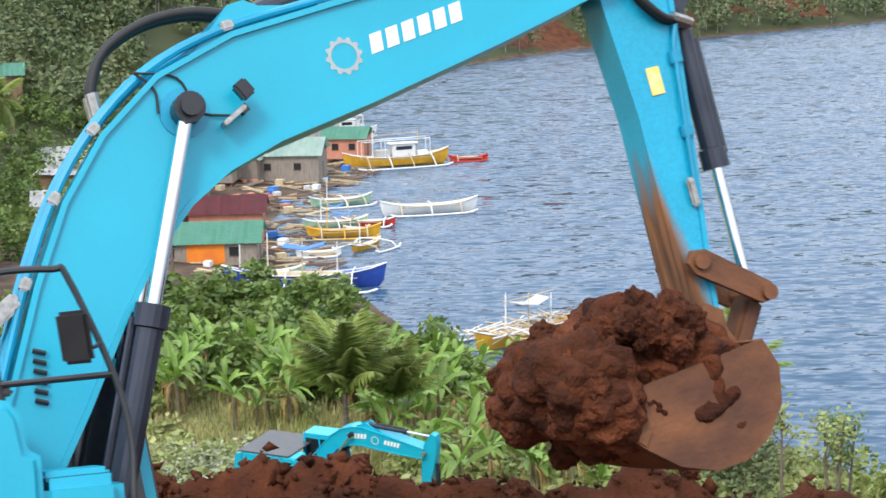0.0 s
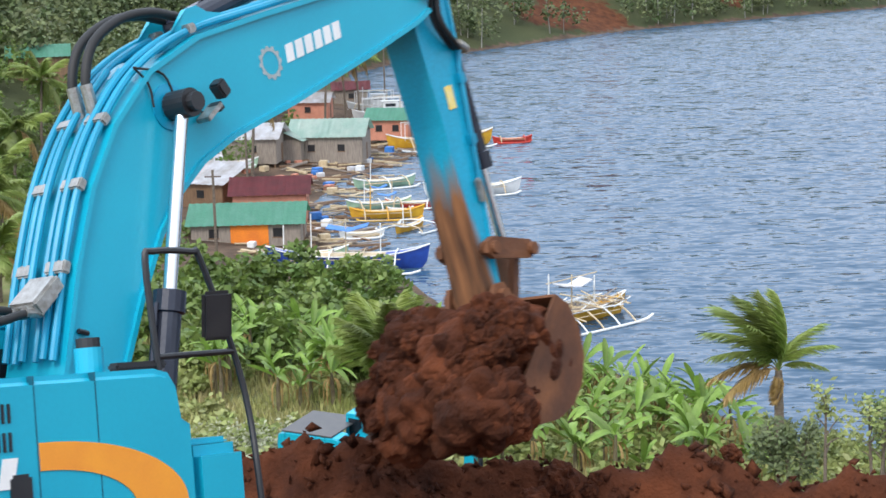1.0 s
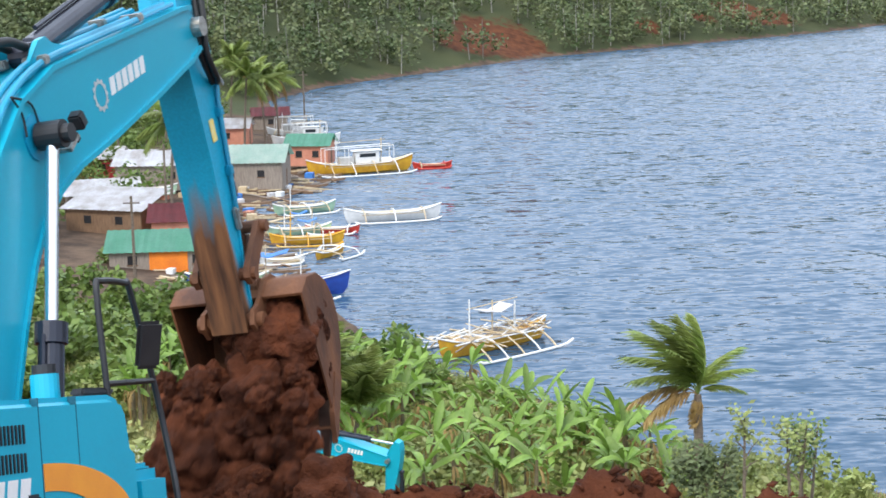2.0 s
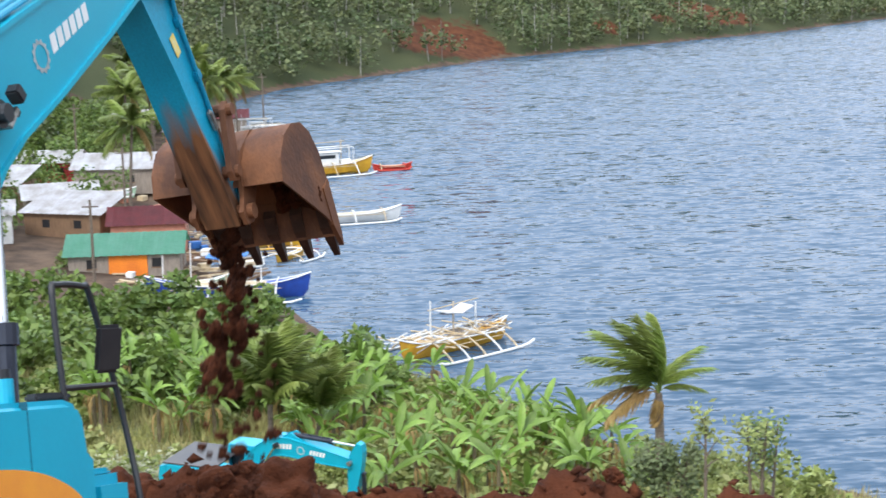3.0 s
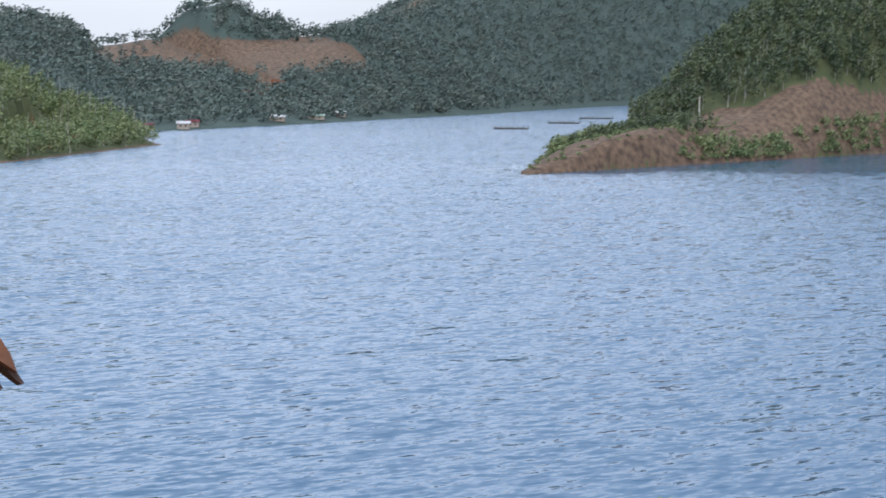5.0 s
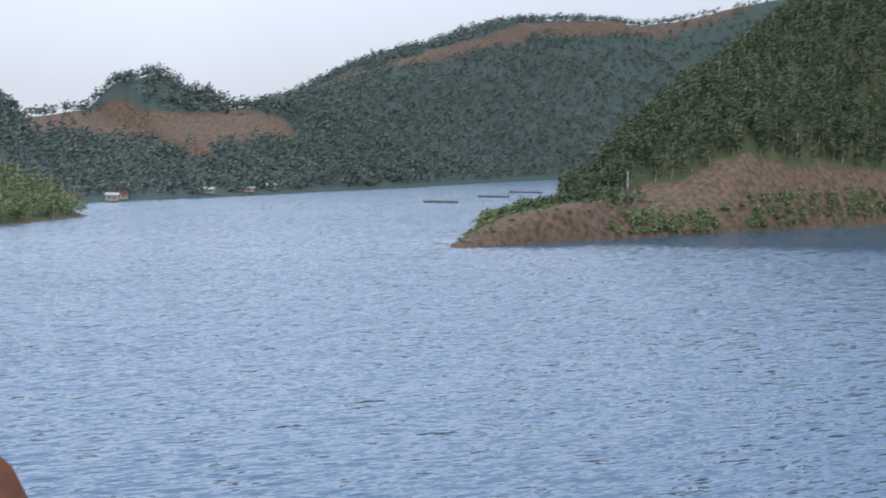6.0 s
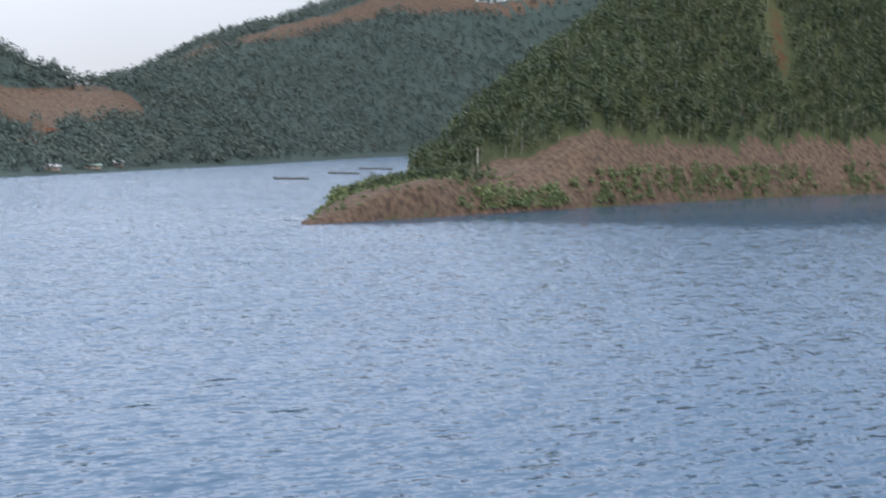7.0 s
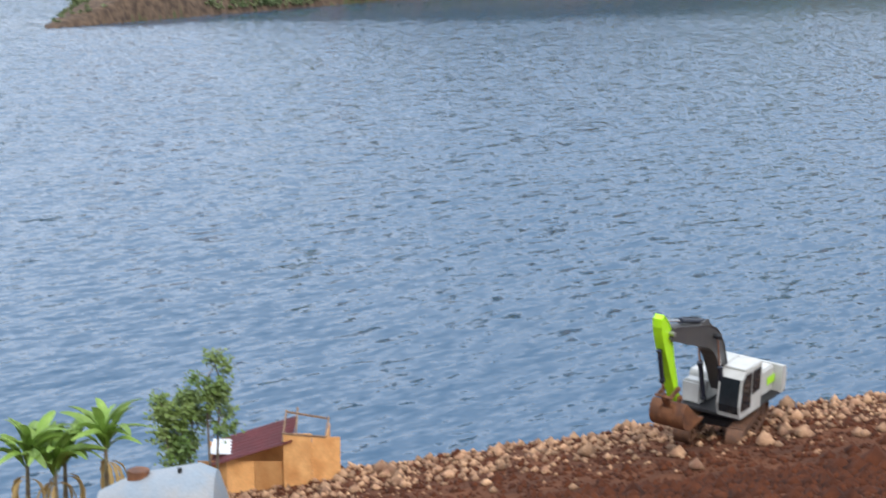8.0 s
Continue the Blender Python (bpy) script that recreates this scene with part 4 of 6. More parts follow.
    for y in (-0.17, -0.11):
        part("arm_hose", tube(bmesh.new(), curve([(-0.5, y, 0.55), (-0.1, y - 0.1, 0.28), (0.25, y - 0.12, 0.12), (0.52, y - 0.1, 0.28), (0.6, y, 0.5)]), 0.03, 10), RUBBER, arm, smooth=True)
        part("hose_fitting", tube(bmesh.new(), [(0.55, y - 0.05, 0.4), (0.62, y, 0.56)], 0.042, 8), STEEL, arm)
    part("arm_pipe", tube(bmesh.new(), [(0.6, -0.2, 0.42), (0.75, -0.2, 0.36), (1.95, -0.2, 0.2)], 0.022, 8), CYAN_RIM, arm, smooth=True)
    for x in (0.85, 1.4):
        part("pipe_clamp", box(bmesh.new(), (x, -0.19, 0.37 - 0.13 * (x - 0.7)), (0.1, 0.06, 0.1), bevel=0.012), CYAN_RIM, arm)
    part("limit_block", box(bmesh.new(), (1.85, -0.2, 0.19), (0.22, 0.05, 0.07), bevel=0.015), STEEL, arm)
    # house: grilles, marks, filler, rails, mirror
    for x0, z0 in ((-1.42, 0.42), (-1.42, 0.26), (-1.42, -0.12), (-1.42, -0.3)):
        for k in range(11):
            part("grille_slot", box(bmesh.new(), (x0 + 0.042 * k - 0.05, -1.343, z0), (0.022, 0.01, 0.11), bevel=0.003), BLACK, house)
    name_bars(house, -1.88, 0.0, 0.17, 0.145, 6, -1.348)
    name_bars(house, -1.35, -0.56, 0.14, 0.11, 3, -1.348, slant=0)
    part("panel_lock", box(bmesh.new(), (-1.0, -1.345, -0.02), (0.15, 0.02, 0.19), bevel=0.02), BLACK, house)
    upper = [(-0.85 + 1.14 * math.sin(a), -0.2 + 0.44 * math.cos(a)) for a in (math.pi / 2 * k / 14 for k in range(15))]
    lower = [(-0.85 + 0.72 * math.sin(a), -0.2 + 0.28 * math.cos(a)) for a in (math.pi / 2 * k / 14 for k in range(15))]
    part("orange_swoosh", plate(bmesh.new(), upper + lower[::-1], -1.347, -1.341), ORANGE, house)
    part("filler_neck", tube(bmesh.new(), [(-0.13, -1.0, 0.6), (-0.13, -1.0, 0.78)], 0.09, 18), CYAN, house)
    part("filler_cap", tube(bmesh.new(), [(-0.13, -1.0, 0.78), (-0.13, -1.0, 0.84)], 0.075, 14), BLACK, house)
    rail = part("hand_rail", tube(bmesh.new(), curve([(0.2, -1.26, 0.6), (0.19, -1.26, 0.7), (0.15, -1.26, 1.28), (0.22, -1.26, 1.35), (0.55, -1.26, 1.35), (0.63, -1.26, 1.3), (0.86, -1.27, 0.7), (0.93, -1.3, 0.3), (0.91, -1.36, -0.1), (0.93, -1.38, -0.75)], 4), 0.022, 8), BLACK, house, smooth=True)
    part("rail_bar", tube(bmesh.new(), [(0.19, -1.26, 0.69), (0.86, -1.27, 0.7)], 0.02, 8), BLACK, rail)
    part("rail_foot", box(bmesh.new(), (0.06, -1.22, 0.645), (0.42, 0.1, 0.05), bevel=0.015), BLACK, rail)
    mirror = part("mirror", box(bmesh.new(), (0, 0, 0), (0.05, 0.2, 0.32), bevel=0.024), BLACK, house)
    mirror.matrix_basis = pose(0.64, -1.36, 0.93, 0, -14, 62)
    part("mirror_arm", tube(bmesh.new(), curve([(0.02, 0, -0.03), (0.06, -0.08, -0.08), (0.12, -0.1, -0.06)]), 0.012, 6), BLACK, mirror)


dress_digger()
second, _ = excavator(pose(-5.19, 62.64, 6.87, 6.1, -0.8, -30), "cyan excavator half hidden behind a soil heap", CYAN, CYAN, None, (0, 11.2, -99.5, -135))
part("walking_deck", box(bmesh.new(), (-1.35, -0.12, 0.655), (2.6, 2.4, 0.06), bevel=0.02), CHARCOAL, _["upper_body"], "dark non-slip deck")
ring_mark(_["boom"], 3.53, 0.75, 0.2, -0.276)
name_bars(_["boom"], 3.9, 0.55, 0.2, 0.15, 5, -0.276, tilt=-17)
name_bars(_["boom"], 2.2, 0.98, 0.22, 0.16, 6, -0.276, tilt=-8)
third, _ = excavator(pose(50.6, 37.0, 9.55, 3, -5, 22), "white and lime excavator parked on a rocky embankment", CHARCOAL, LIME, LIME, (168, 36, -108, -140), body=OFFWHITE)
second.scale = (0.88, 0.88, 0.88)
second.location.z -= 0.1
third.scale = (0.97, 0.97, 0.97)
third.location.z -= 0.05
for ob in _["upper_body"].children:  # a shorter, lower tail than its neighbours
    if ob.name.split(".")[0] in ("engine_hood", "counterweight", "side_hood", "tail_panel", "panel_seam"):
        ob.matrix_basis = Matrix.LocRotScale((0, 0, -0.12), None, (0.9, 1, 0.8)) @ ob.matrix_basis


# ---- red soil: heaps by the excavator, and the load that falls ----
HEAP_GRID = []


def soil_heap():
    """A broken crest of fresh diggings in front of the slope."""
    xs, ys = np.arange(-6, 17, 0.07), np.arange(13.2, 20.6, 0.07)
    gx, gy = np.meshgrid(xs, ys)
    p = np.stack([gx.ravel(), gy.ravel()], 1)
    x, y = p[:, 0], p[:, 1]
    crest = 15.9 + 0.25 * np.sin(x * 0.9)
    tops = np.interp(x, [-6, -4.4, -3.2, -2.2, -1.4, -0.7, 0.0, 0.6, 1.2, 1.45, 1.75, 2.05, 2.3, 3.0, 3.4, 3.7, 4.2, 5, 6.2, 7.0, 7.6, 9, 17],
                     [20.4, 20.85, 21.0, 21.15, 21.28, 21.12, 20.85, 20.7, 20.66, 20.74, 21.02, 21.0, 20.72, 20.72, 20.88, 20.86, 20.68, 20.5, 20.3, 20.4, 20.2, 19.4, 18.3])
    tops = tops - 0.24 * ease(x, 2.2, 3.0)
    base = land(p) - 0.12
    fall = np.clip(1 - np.abs(y - crest) / np.where(y < crest, 2.6, 2.2), 0, 1)
    z = base + np.maximum(tops - base, 0) * fall ** 0.9
    rough = np.array([noise.noise(Vector((a * 1.3, b * 1.3, 0.5))) * 0.18 + noise.noise(Vector((a * 3.7, b * 3.7, 2.0))) * 0.15 + abs(noise.noise(Vector((a * 7.3, b * 7.3, 4.0)))) * 0.14 for a, b in p])
    z = z + rough * np.clip(fall * 3, 0.25, 1)
    nx, ny = len(xs), len(ys)
    HEAP_GRID.append((xs, ys, z.reshape(ny, nx)))
    i, j = np.meshgrid(np.arange(nx - 1), np.arange(ny - 1))
    k = (j * nx + i).ravel()
    return mesh_from("soil_heap", np.c_[p, z], np.stack([k, k + 1, k + 1 + nx, k + nx], 1), SOIL, "stuff", "heap of freshly dug damp red soil", "soil")


soil_heap()


def heap_top(x, y):
    """Height of the loose soil, or of the ground beside it."""
    xs, ys, z = HEAP_GRID[0]
    if xs[0] < x < xs[-1] and ys[0] < y < ys[-1]:
        return float(z[int((y - ys[0]) / 0.07), int((x - xs[0]) / 0.07)])
    return height(x, y)


CLODS = []
for seed in range(6):
    bm = lump(seed, 4, 0.42)
    for v in bm.verts:
        v.co *= 1 + 0.12 * noise.noise(v.co * 11 + Vector((seed, 0, 0)))
    mesh = bpy.data.meshes.new("clod")
    bm.to_mesh(mesh)
    bm.free()
    mesh.materials.append(SOIL)
    CLODS.append(mesh)
for k in range(128):
    x, y = rng.uniform(-4.5, 8.5), rng.uniform(14.0, 16.4)
    size = float(rng.gamma(2.5, 0.045)) + 0.04
    ob = shared("soil_clod", CLODS[k % 6], None, Matrix.LocRotScale((x, y, heap_top(x, y) + size * 0.15), Euler(rng.uniform(0, 6, 3)), Vector((size,) * 3)))
    tagged(ob, "loose clod of red soil on the heap", "soil clod", "clods on the heap")


def heap_crumbs():
    """Small broken soil over the heap, too many to count."""
    n = 9000
    x, y = rng.uniform(-5.2, 12, n), rng.normal(15.6, 0.8, n)
    z = np.array([heap_top(a, b) for a, b in zip(x, y)])
    solid = np.array([(1, 0, 0), (-1, 0, 0), (0, 1, 0), (0, -1, 0), (0, 0, 0.8), (0, 0, -0.8)]) * 0.6
    faces = np.array([(0, 2, 4), (2, 1, 4), (1, 3, 4), (3, 0, 4), (2, 0, 5), (1, 2, 5), (3, 1, 5), (0, 3, 5)])
    size = np.clip(rng.gamma(2.0, 0.022, n), 0.012, 0.14)
    v = solid[None] * size[:, None, None] * rng.uniform(0.5, 1.5, (n, 6, 1)) + rng.normal(0, 0.25, (n, 6, 3)) * size[:, None, None]
    v += np.stack([x, y, z + size * 0.1], 1)[:, None]
    mesh_from("heap_crumbs", v.reshape(-1, 3), (faces[None] + 6 * np.arange(n)[:, None, None]).reshape(-1, 3), SOIL, "stuff", "small crumbs of red soil over the heap", "soil")


heap_crumbs()
LOAD = []  # object, place and turn in the bucket, release time, landing height


def soil_mass(seed):
    """A big cohesive lump of dug soil, about 1 across: broad faces, broken edges, fine crumbs on its skin."""
    bm = bmesh.new()
    bmesh.ops.create_icosphere(bm, subdivisions=5, radius=0.5)
    for v in bm.verts:
        q = v.co * 1.0
        far = Vector((seed * 5.3, seed * 2.1, 0))
        grow = 1 + 0.4 * noise.noise(q * 2.6 + far) + 0.24 * noise.noise(q * 4.9 + far) + 0.06 * noise.noise(q * 12 + far) + 0.045 * abs(noise.noise(q * 27 + far))
        v.co = q * grow
    mesh = bpy.data.meshes.new("soil_lump")
    bm.to_mesh(mesh)
    bm.free()
    mesh.materials.append(SOIL)
    return mesh


MASSES = [soil_mass(k) for k in range(5)]
# side outline of the heaped load in the bucket: along it, lower and upper bound across it
HEAPED = ([0.1, 0.35, 0.6, 0.9, 1.15, 1.3], [0.16, -0.02, -0.1, -0.1, -0.02, 0.06], [0.5, 0.66, 0.68, 0.5, 0.28, 0.16])


def carried(ob, size, u, v, w, sink):
    ob.scale = (size,) * 3
    LOAD.append((ob, Matrix.LocRotScale((u, v, w), Euler(rng.uniform(0, 6, 3)), None), 1.25 + 0.5 * (1.4 - u) / 1.5 + 0.45 * max(w + 0.3, 0) + float(rng.uniform(0, 0.15)), sink))


for k in range(46):
    u, v = rng.uniform(0.25, 1.28), rng.uniform(-0.56, 0.5)
    w = rng.uniform(np.interp(u, HEAPED[0], HEAPED[1]), np.interp(u, HEAPED[0], HEAPED[2]))
    ob = shared("soil_clod", MASSES[k % 5], None)
    tagged(ob, "large lump of damp red soil carried in the bucket", "soil clod", "load of the bucket")
    carried(ob, float(rng.uniform(0.48, 0.7)), u, v, w, 0.2)
for k in range(120):
    u, v = rng.uniform(0.2, 1.4), rng.choice((-1, 1)) * rng.uniform(0.2, 0.74)
    w = np.interp(u, HEAPED[0], HEAPED[1]) - rng.uniform(0.0, 0.24) + 0.35 * max(abs(v) - 0.45, 0)
    ob = shared("soil_clod", CLODS[k % 6], None)
    tagged(ob, "lump of damp red soil on the bucket's load", "soil clod", "load of the bucket")
    carried(ob, float(rng.uniform(0.1, 0.26)), u, v, w, 0.08)
for k in range(300):
    u, v, w = rng.uniform(0.7, 1.02) if 75 <= k < 125 else rng.uniform(0.75, 1.2), rng.uniform(-0.1, 0.5) if k < 75 else rng.uniform(0.08, 0.46) if k >= 125 else rng.uniform(-0.62, -0.2), rng.uniform(0.35, 0.6)
    size = float(rng.uniform(0.02, 0.07)) * (2.0 if k % 11 == 0 else 1) * (1.7 if 74 < k < 125 else 1.7 if k >= 125 else 1)
    ob = shared("soil_crumb", CLODS[k % 6], None)
    ob.scale = (size, size, size * rng.uniform(0.7, 1.6))
    tagged(ob, "small crumb of red soil falling from the bucket", "soil clod", "crumbs of the load")
    late = float(rng.uniform(2.2, 2.85)) if k < 75 else float(rng.uniform(3.55, 3.98)) if k < 115 else float(rng.uniform(4.7, 5.2)) if k < 125 else float(rng.uniform(2.3, 2.95))
    LOAD.append((ob, Matrix.LocRotScale((u, v, w), Euler(rng.uniform(0, 6, 3)), None), late, 0.02))


def motions():
    """The excavator swings, dumps its bucket and swings back; its load rides, then falls."""
    steps = [round(0.1 * k, 1) for k in range(81)]
    poses = {t: pose_parts(*dig_at(min(t, 7.999))) for t in steps}
    for key, ob in digger_parts.items():
        walk(ob, [(t, poses[t][key]) for t in steps])
    for ob, spot, release, sink in LOAD:
        rows = [(t, MACHINE @ poses[t]["bucket"] @ spot) for t in steps if t <= release]
        last, start = rows[-1][1], rows[-1][1].translation.copy()
        drift = (start - rows[-2][1].translation) / 0.1 * (0.6 if release < 3.2 else 1.0) + Vector((math.sin(release * 977), math.sin(release * 1403), 0)) * 0.22
        floor_z = heap_top(start.x + drift.x * 0.5, start.y + drift.y * 0.5) - sink
        rest = math.sqrt(max(start.z - floor_z, 0.01) / 4.9) + release + 0.1
        for t in steps:
            if release < t <= rest or (t > release and t == 8.0):
                s = t - release
                z = start.z + min(drift.z, 0) * s - 4.9 * s * s
                when = min(s, math.sqrt(max(start.z - floor_z, 0.01) / 4.9))
                turn = last.to_quaternion() @ Euler((0.8 * when, 1.6 * when, 0.3 * when)).to_quaternion()
                rows.append((t, Matrix.LocRotScale((start.x + drift.x * when, start.y + drift.y * when, max(z, floor_z)), turn, None)))
        walk(ob, rows)


# ---- the shore village ----
def house(name, x, y, turn, size, roof, wall, label, shed=False, base=None, openings=2, panel=None, pitch=0.42):
    """A small plank house: walls, roof sheets with ribs, door and windows. size: length, depth, eave height."""
    w, d, h = size
    z = height(x, y) - 0.1 if base is None else base
    ob = thing(name, pose(x, y, z, 0, 0, turn), label, "house")
    for k, (cx, cy, sx, sy) in enumerate(((0, -d / 2, w, 0.1), (0, d / 2, w, 0.1), (-w / 2, 0, 0.1, d - 0.1), (w / 2, 0, 0.1, d - 0.1))):
        part("wall", box(bmesh.new(), (cx, cy, h / 2), (sx, sy, h)), wall, ob)
    rise = d / 2 * pitch if not shed else d * pitch * 0.6
    if not shed:
        for s in (-1, 1):
            bm = bmesh.new()
            v = [bm.verts.new((s * w / 2, -d / 2, h)), bm.verts.new((s * w / 2, d / 2, h)), bm.verts.new((s * w / 2, 0, h + rise))]
            bm.faces.new(v)
            bmesh.ops.solidify(bm, geom=bm.faces, thickness=0.08)
            part("gable", bm, wall, ob)
    o = 0.45
    sides = ((-1, h, h + rise), (1, h, h + rise)) if not shed else ((0, h, h + rise),)
    for s, low, high in sides:
        if shed:
            a, b = Vector((0, -d / 2 - o, low - o * rise / d)), Vector((0, d / 2 + o, high + o * rise / d))
        else:
            a, b = Vector((0, s * (d / 2 + o), low - o * pitch)), Vector((0, 0, high))
        bm = bmesh.new()
        n = int((w + 2 * o) / 0.3)
        up = Vector((0, 0, 0.05))
        for k in range(n + 1):
            px = -w / 2 - o + (w + 2 * o) * k / n
            lift = Vector((px, 0, 0.05 if k % 2 else 0.1))
            for e in (a, b):
                bm.verts.new(e + lift)
        bm.verts.ensure_lookup_table()
        for k in range(n):
            bm.faces.new([bm.verts[i] for i in (2 * k, 2 * k + 2, 2 * k + 3, 2 * k + 1)])
        bmesh.ops.solidify(bm, geom=bm.faces, thickness=0.03)
        part("roof", bm, roof, ob)
    for k in range(openings):
        cx = -w / 2 + w * (k + 0.7) / (openings + 0.4)
        if panel is not None and k == 1:
            continue
        win = part("window", box(bmesh.new(), (cx, -d / 2 - 0.055, h * 0.58), (0.75, 0.03, 0.7)), BLACK, ob)
        part("window_frame", box(bmesh.new(), (cx, -d / 2 - 0.06, h * 0.58 - 0.4), (0.9, 0.06, 0.08)), WOOD_BROWN, win)
    part("door", box(bmesh.new(), (w / 2 + 0.055, 0, 0.95), (0.04, 0.85, 1.8)), WOOD_BROWN, ob)
    if panel is not None:
        part("wall_panel", box(bmesh.new(), (panel[0], -d / 2 - 0.07, h * 0.5), (panel[1], 0.05, h * 0.92)), ORANGE_WALL, ob, "bright orange sheet")
    for sx in (-1, 1):
        for sy in (-1, 1):
            part("stilt", box(bmesh.new(), (sx * (w / 2 - 0.2), sy * (d / 2 - 0.2), -0.7), (0.16, 0.16, 1.4)), WOOD_BROWN, ob)
    return ob


house("house", -19.0, 138.2, 1, (8.6, 5.4, 1.9), GREEN_ROOF, WOOD, "long shore house with green roof and orange panel", panel=(0.3, 3.0), openings=3)
house("house", -18.6, 150, 3, (6.2, 5.0, 2.6), MAROON, PINK_WALL, "small house with a maroon metal roof")
house("house", -25.6, 154, -22, (7.5, 4.4, 2.3), ZINC, WOOD_BROWN, "open timber house under a pale zinc roof", shed=True)
house("house", -28.4, 163, 14, (6.4, 4.6, 2.4), ZINC, WOOD, "grey board house with a zinc roof")
house("house", -25.2, 181, -5, (8.2, 5.6, 2.7), ZINC, WOOD, "grey block house with a zinc gable roof")
house("house", -33.0, 188, -6, (5.6, 4.4, 2.4), ZINC, RED_WALL, "red-walled house with a zinc roof")
house("house", -16.4, 186, -4, (7.6, 6.6, 3.0), PALE_ROOF, WOOD, "large grey timber house with a pale green roof")
house("house", -20.6, 183.4, 80, (3.4, 3.4, 2.3), PALE_ROOF, WOOD, "small gabled wing beside the pale-roofed house", openings=1)
house("house", 25.4, 56.5, 74, (3.2, 4.4, 3.0), MINT_ROOF, WHITE, "pale green gabled house below the soil heap", base=2.8, pitch=0.6)
house("house", -10.6, 199, -8, (4.6, 4.6, 2.4), GREEN_ROOF, PINK_WALL, "stilt house with a teal roof over the water", base=0.9)
house("house", -50.5, 199, 12, (6.4, 5.0, 3.2), GREEN_ROOF, WOOD_BROWN, "brown plank house with a green roof", openings=1)
house("house", -32.5, 149, 10, (4.6, 4.0, 2.6), ZINC, WHITE, "white-walled house with a zinc roof")
house("house", -35.5, 170, -14, (6.0, 4.6, 2.2), ZINC, WOOD_BROWN, "low plank house with a zinc roof", shed=True)
house("house", -39.5, 184, 18, (5.6, 4.4, 2.2), ZINC, RED_WALL, "red plank house with a worn zinc roof")
house("house", -22.0, 222, -4, (5.0, 4.4, 2.4), ZINC, PINK_WALL, "salmon-walled house near the palms", openings=1)
house("house", -30.0, 232, 12, (4.8, 4.0, 2.4), ZINC, WOOD, "grey house among coconut palms", openings=1)
house("house", -18.5, 244, 6, (4.6, 4.0, 2.3), MAROON, WOOD, "small house with a rusty red roof", openings=1)
house("house", -47.0, 150, 8, (5.0, 4.0, 2.4), ZINC, WHITE, "whitewashed house behind palms", openings=1)
house("house", 24.6, 55.4, -24, (3.4, 2.8, 2.3), PALE_ROOF, WOOD, "hut with a pale teal roof on the slope", openings=1)


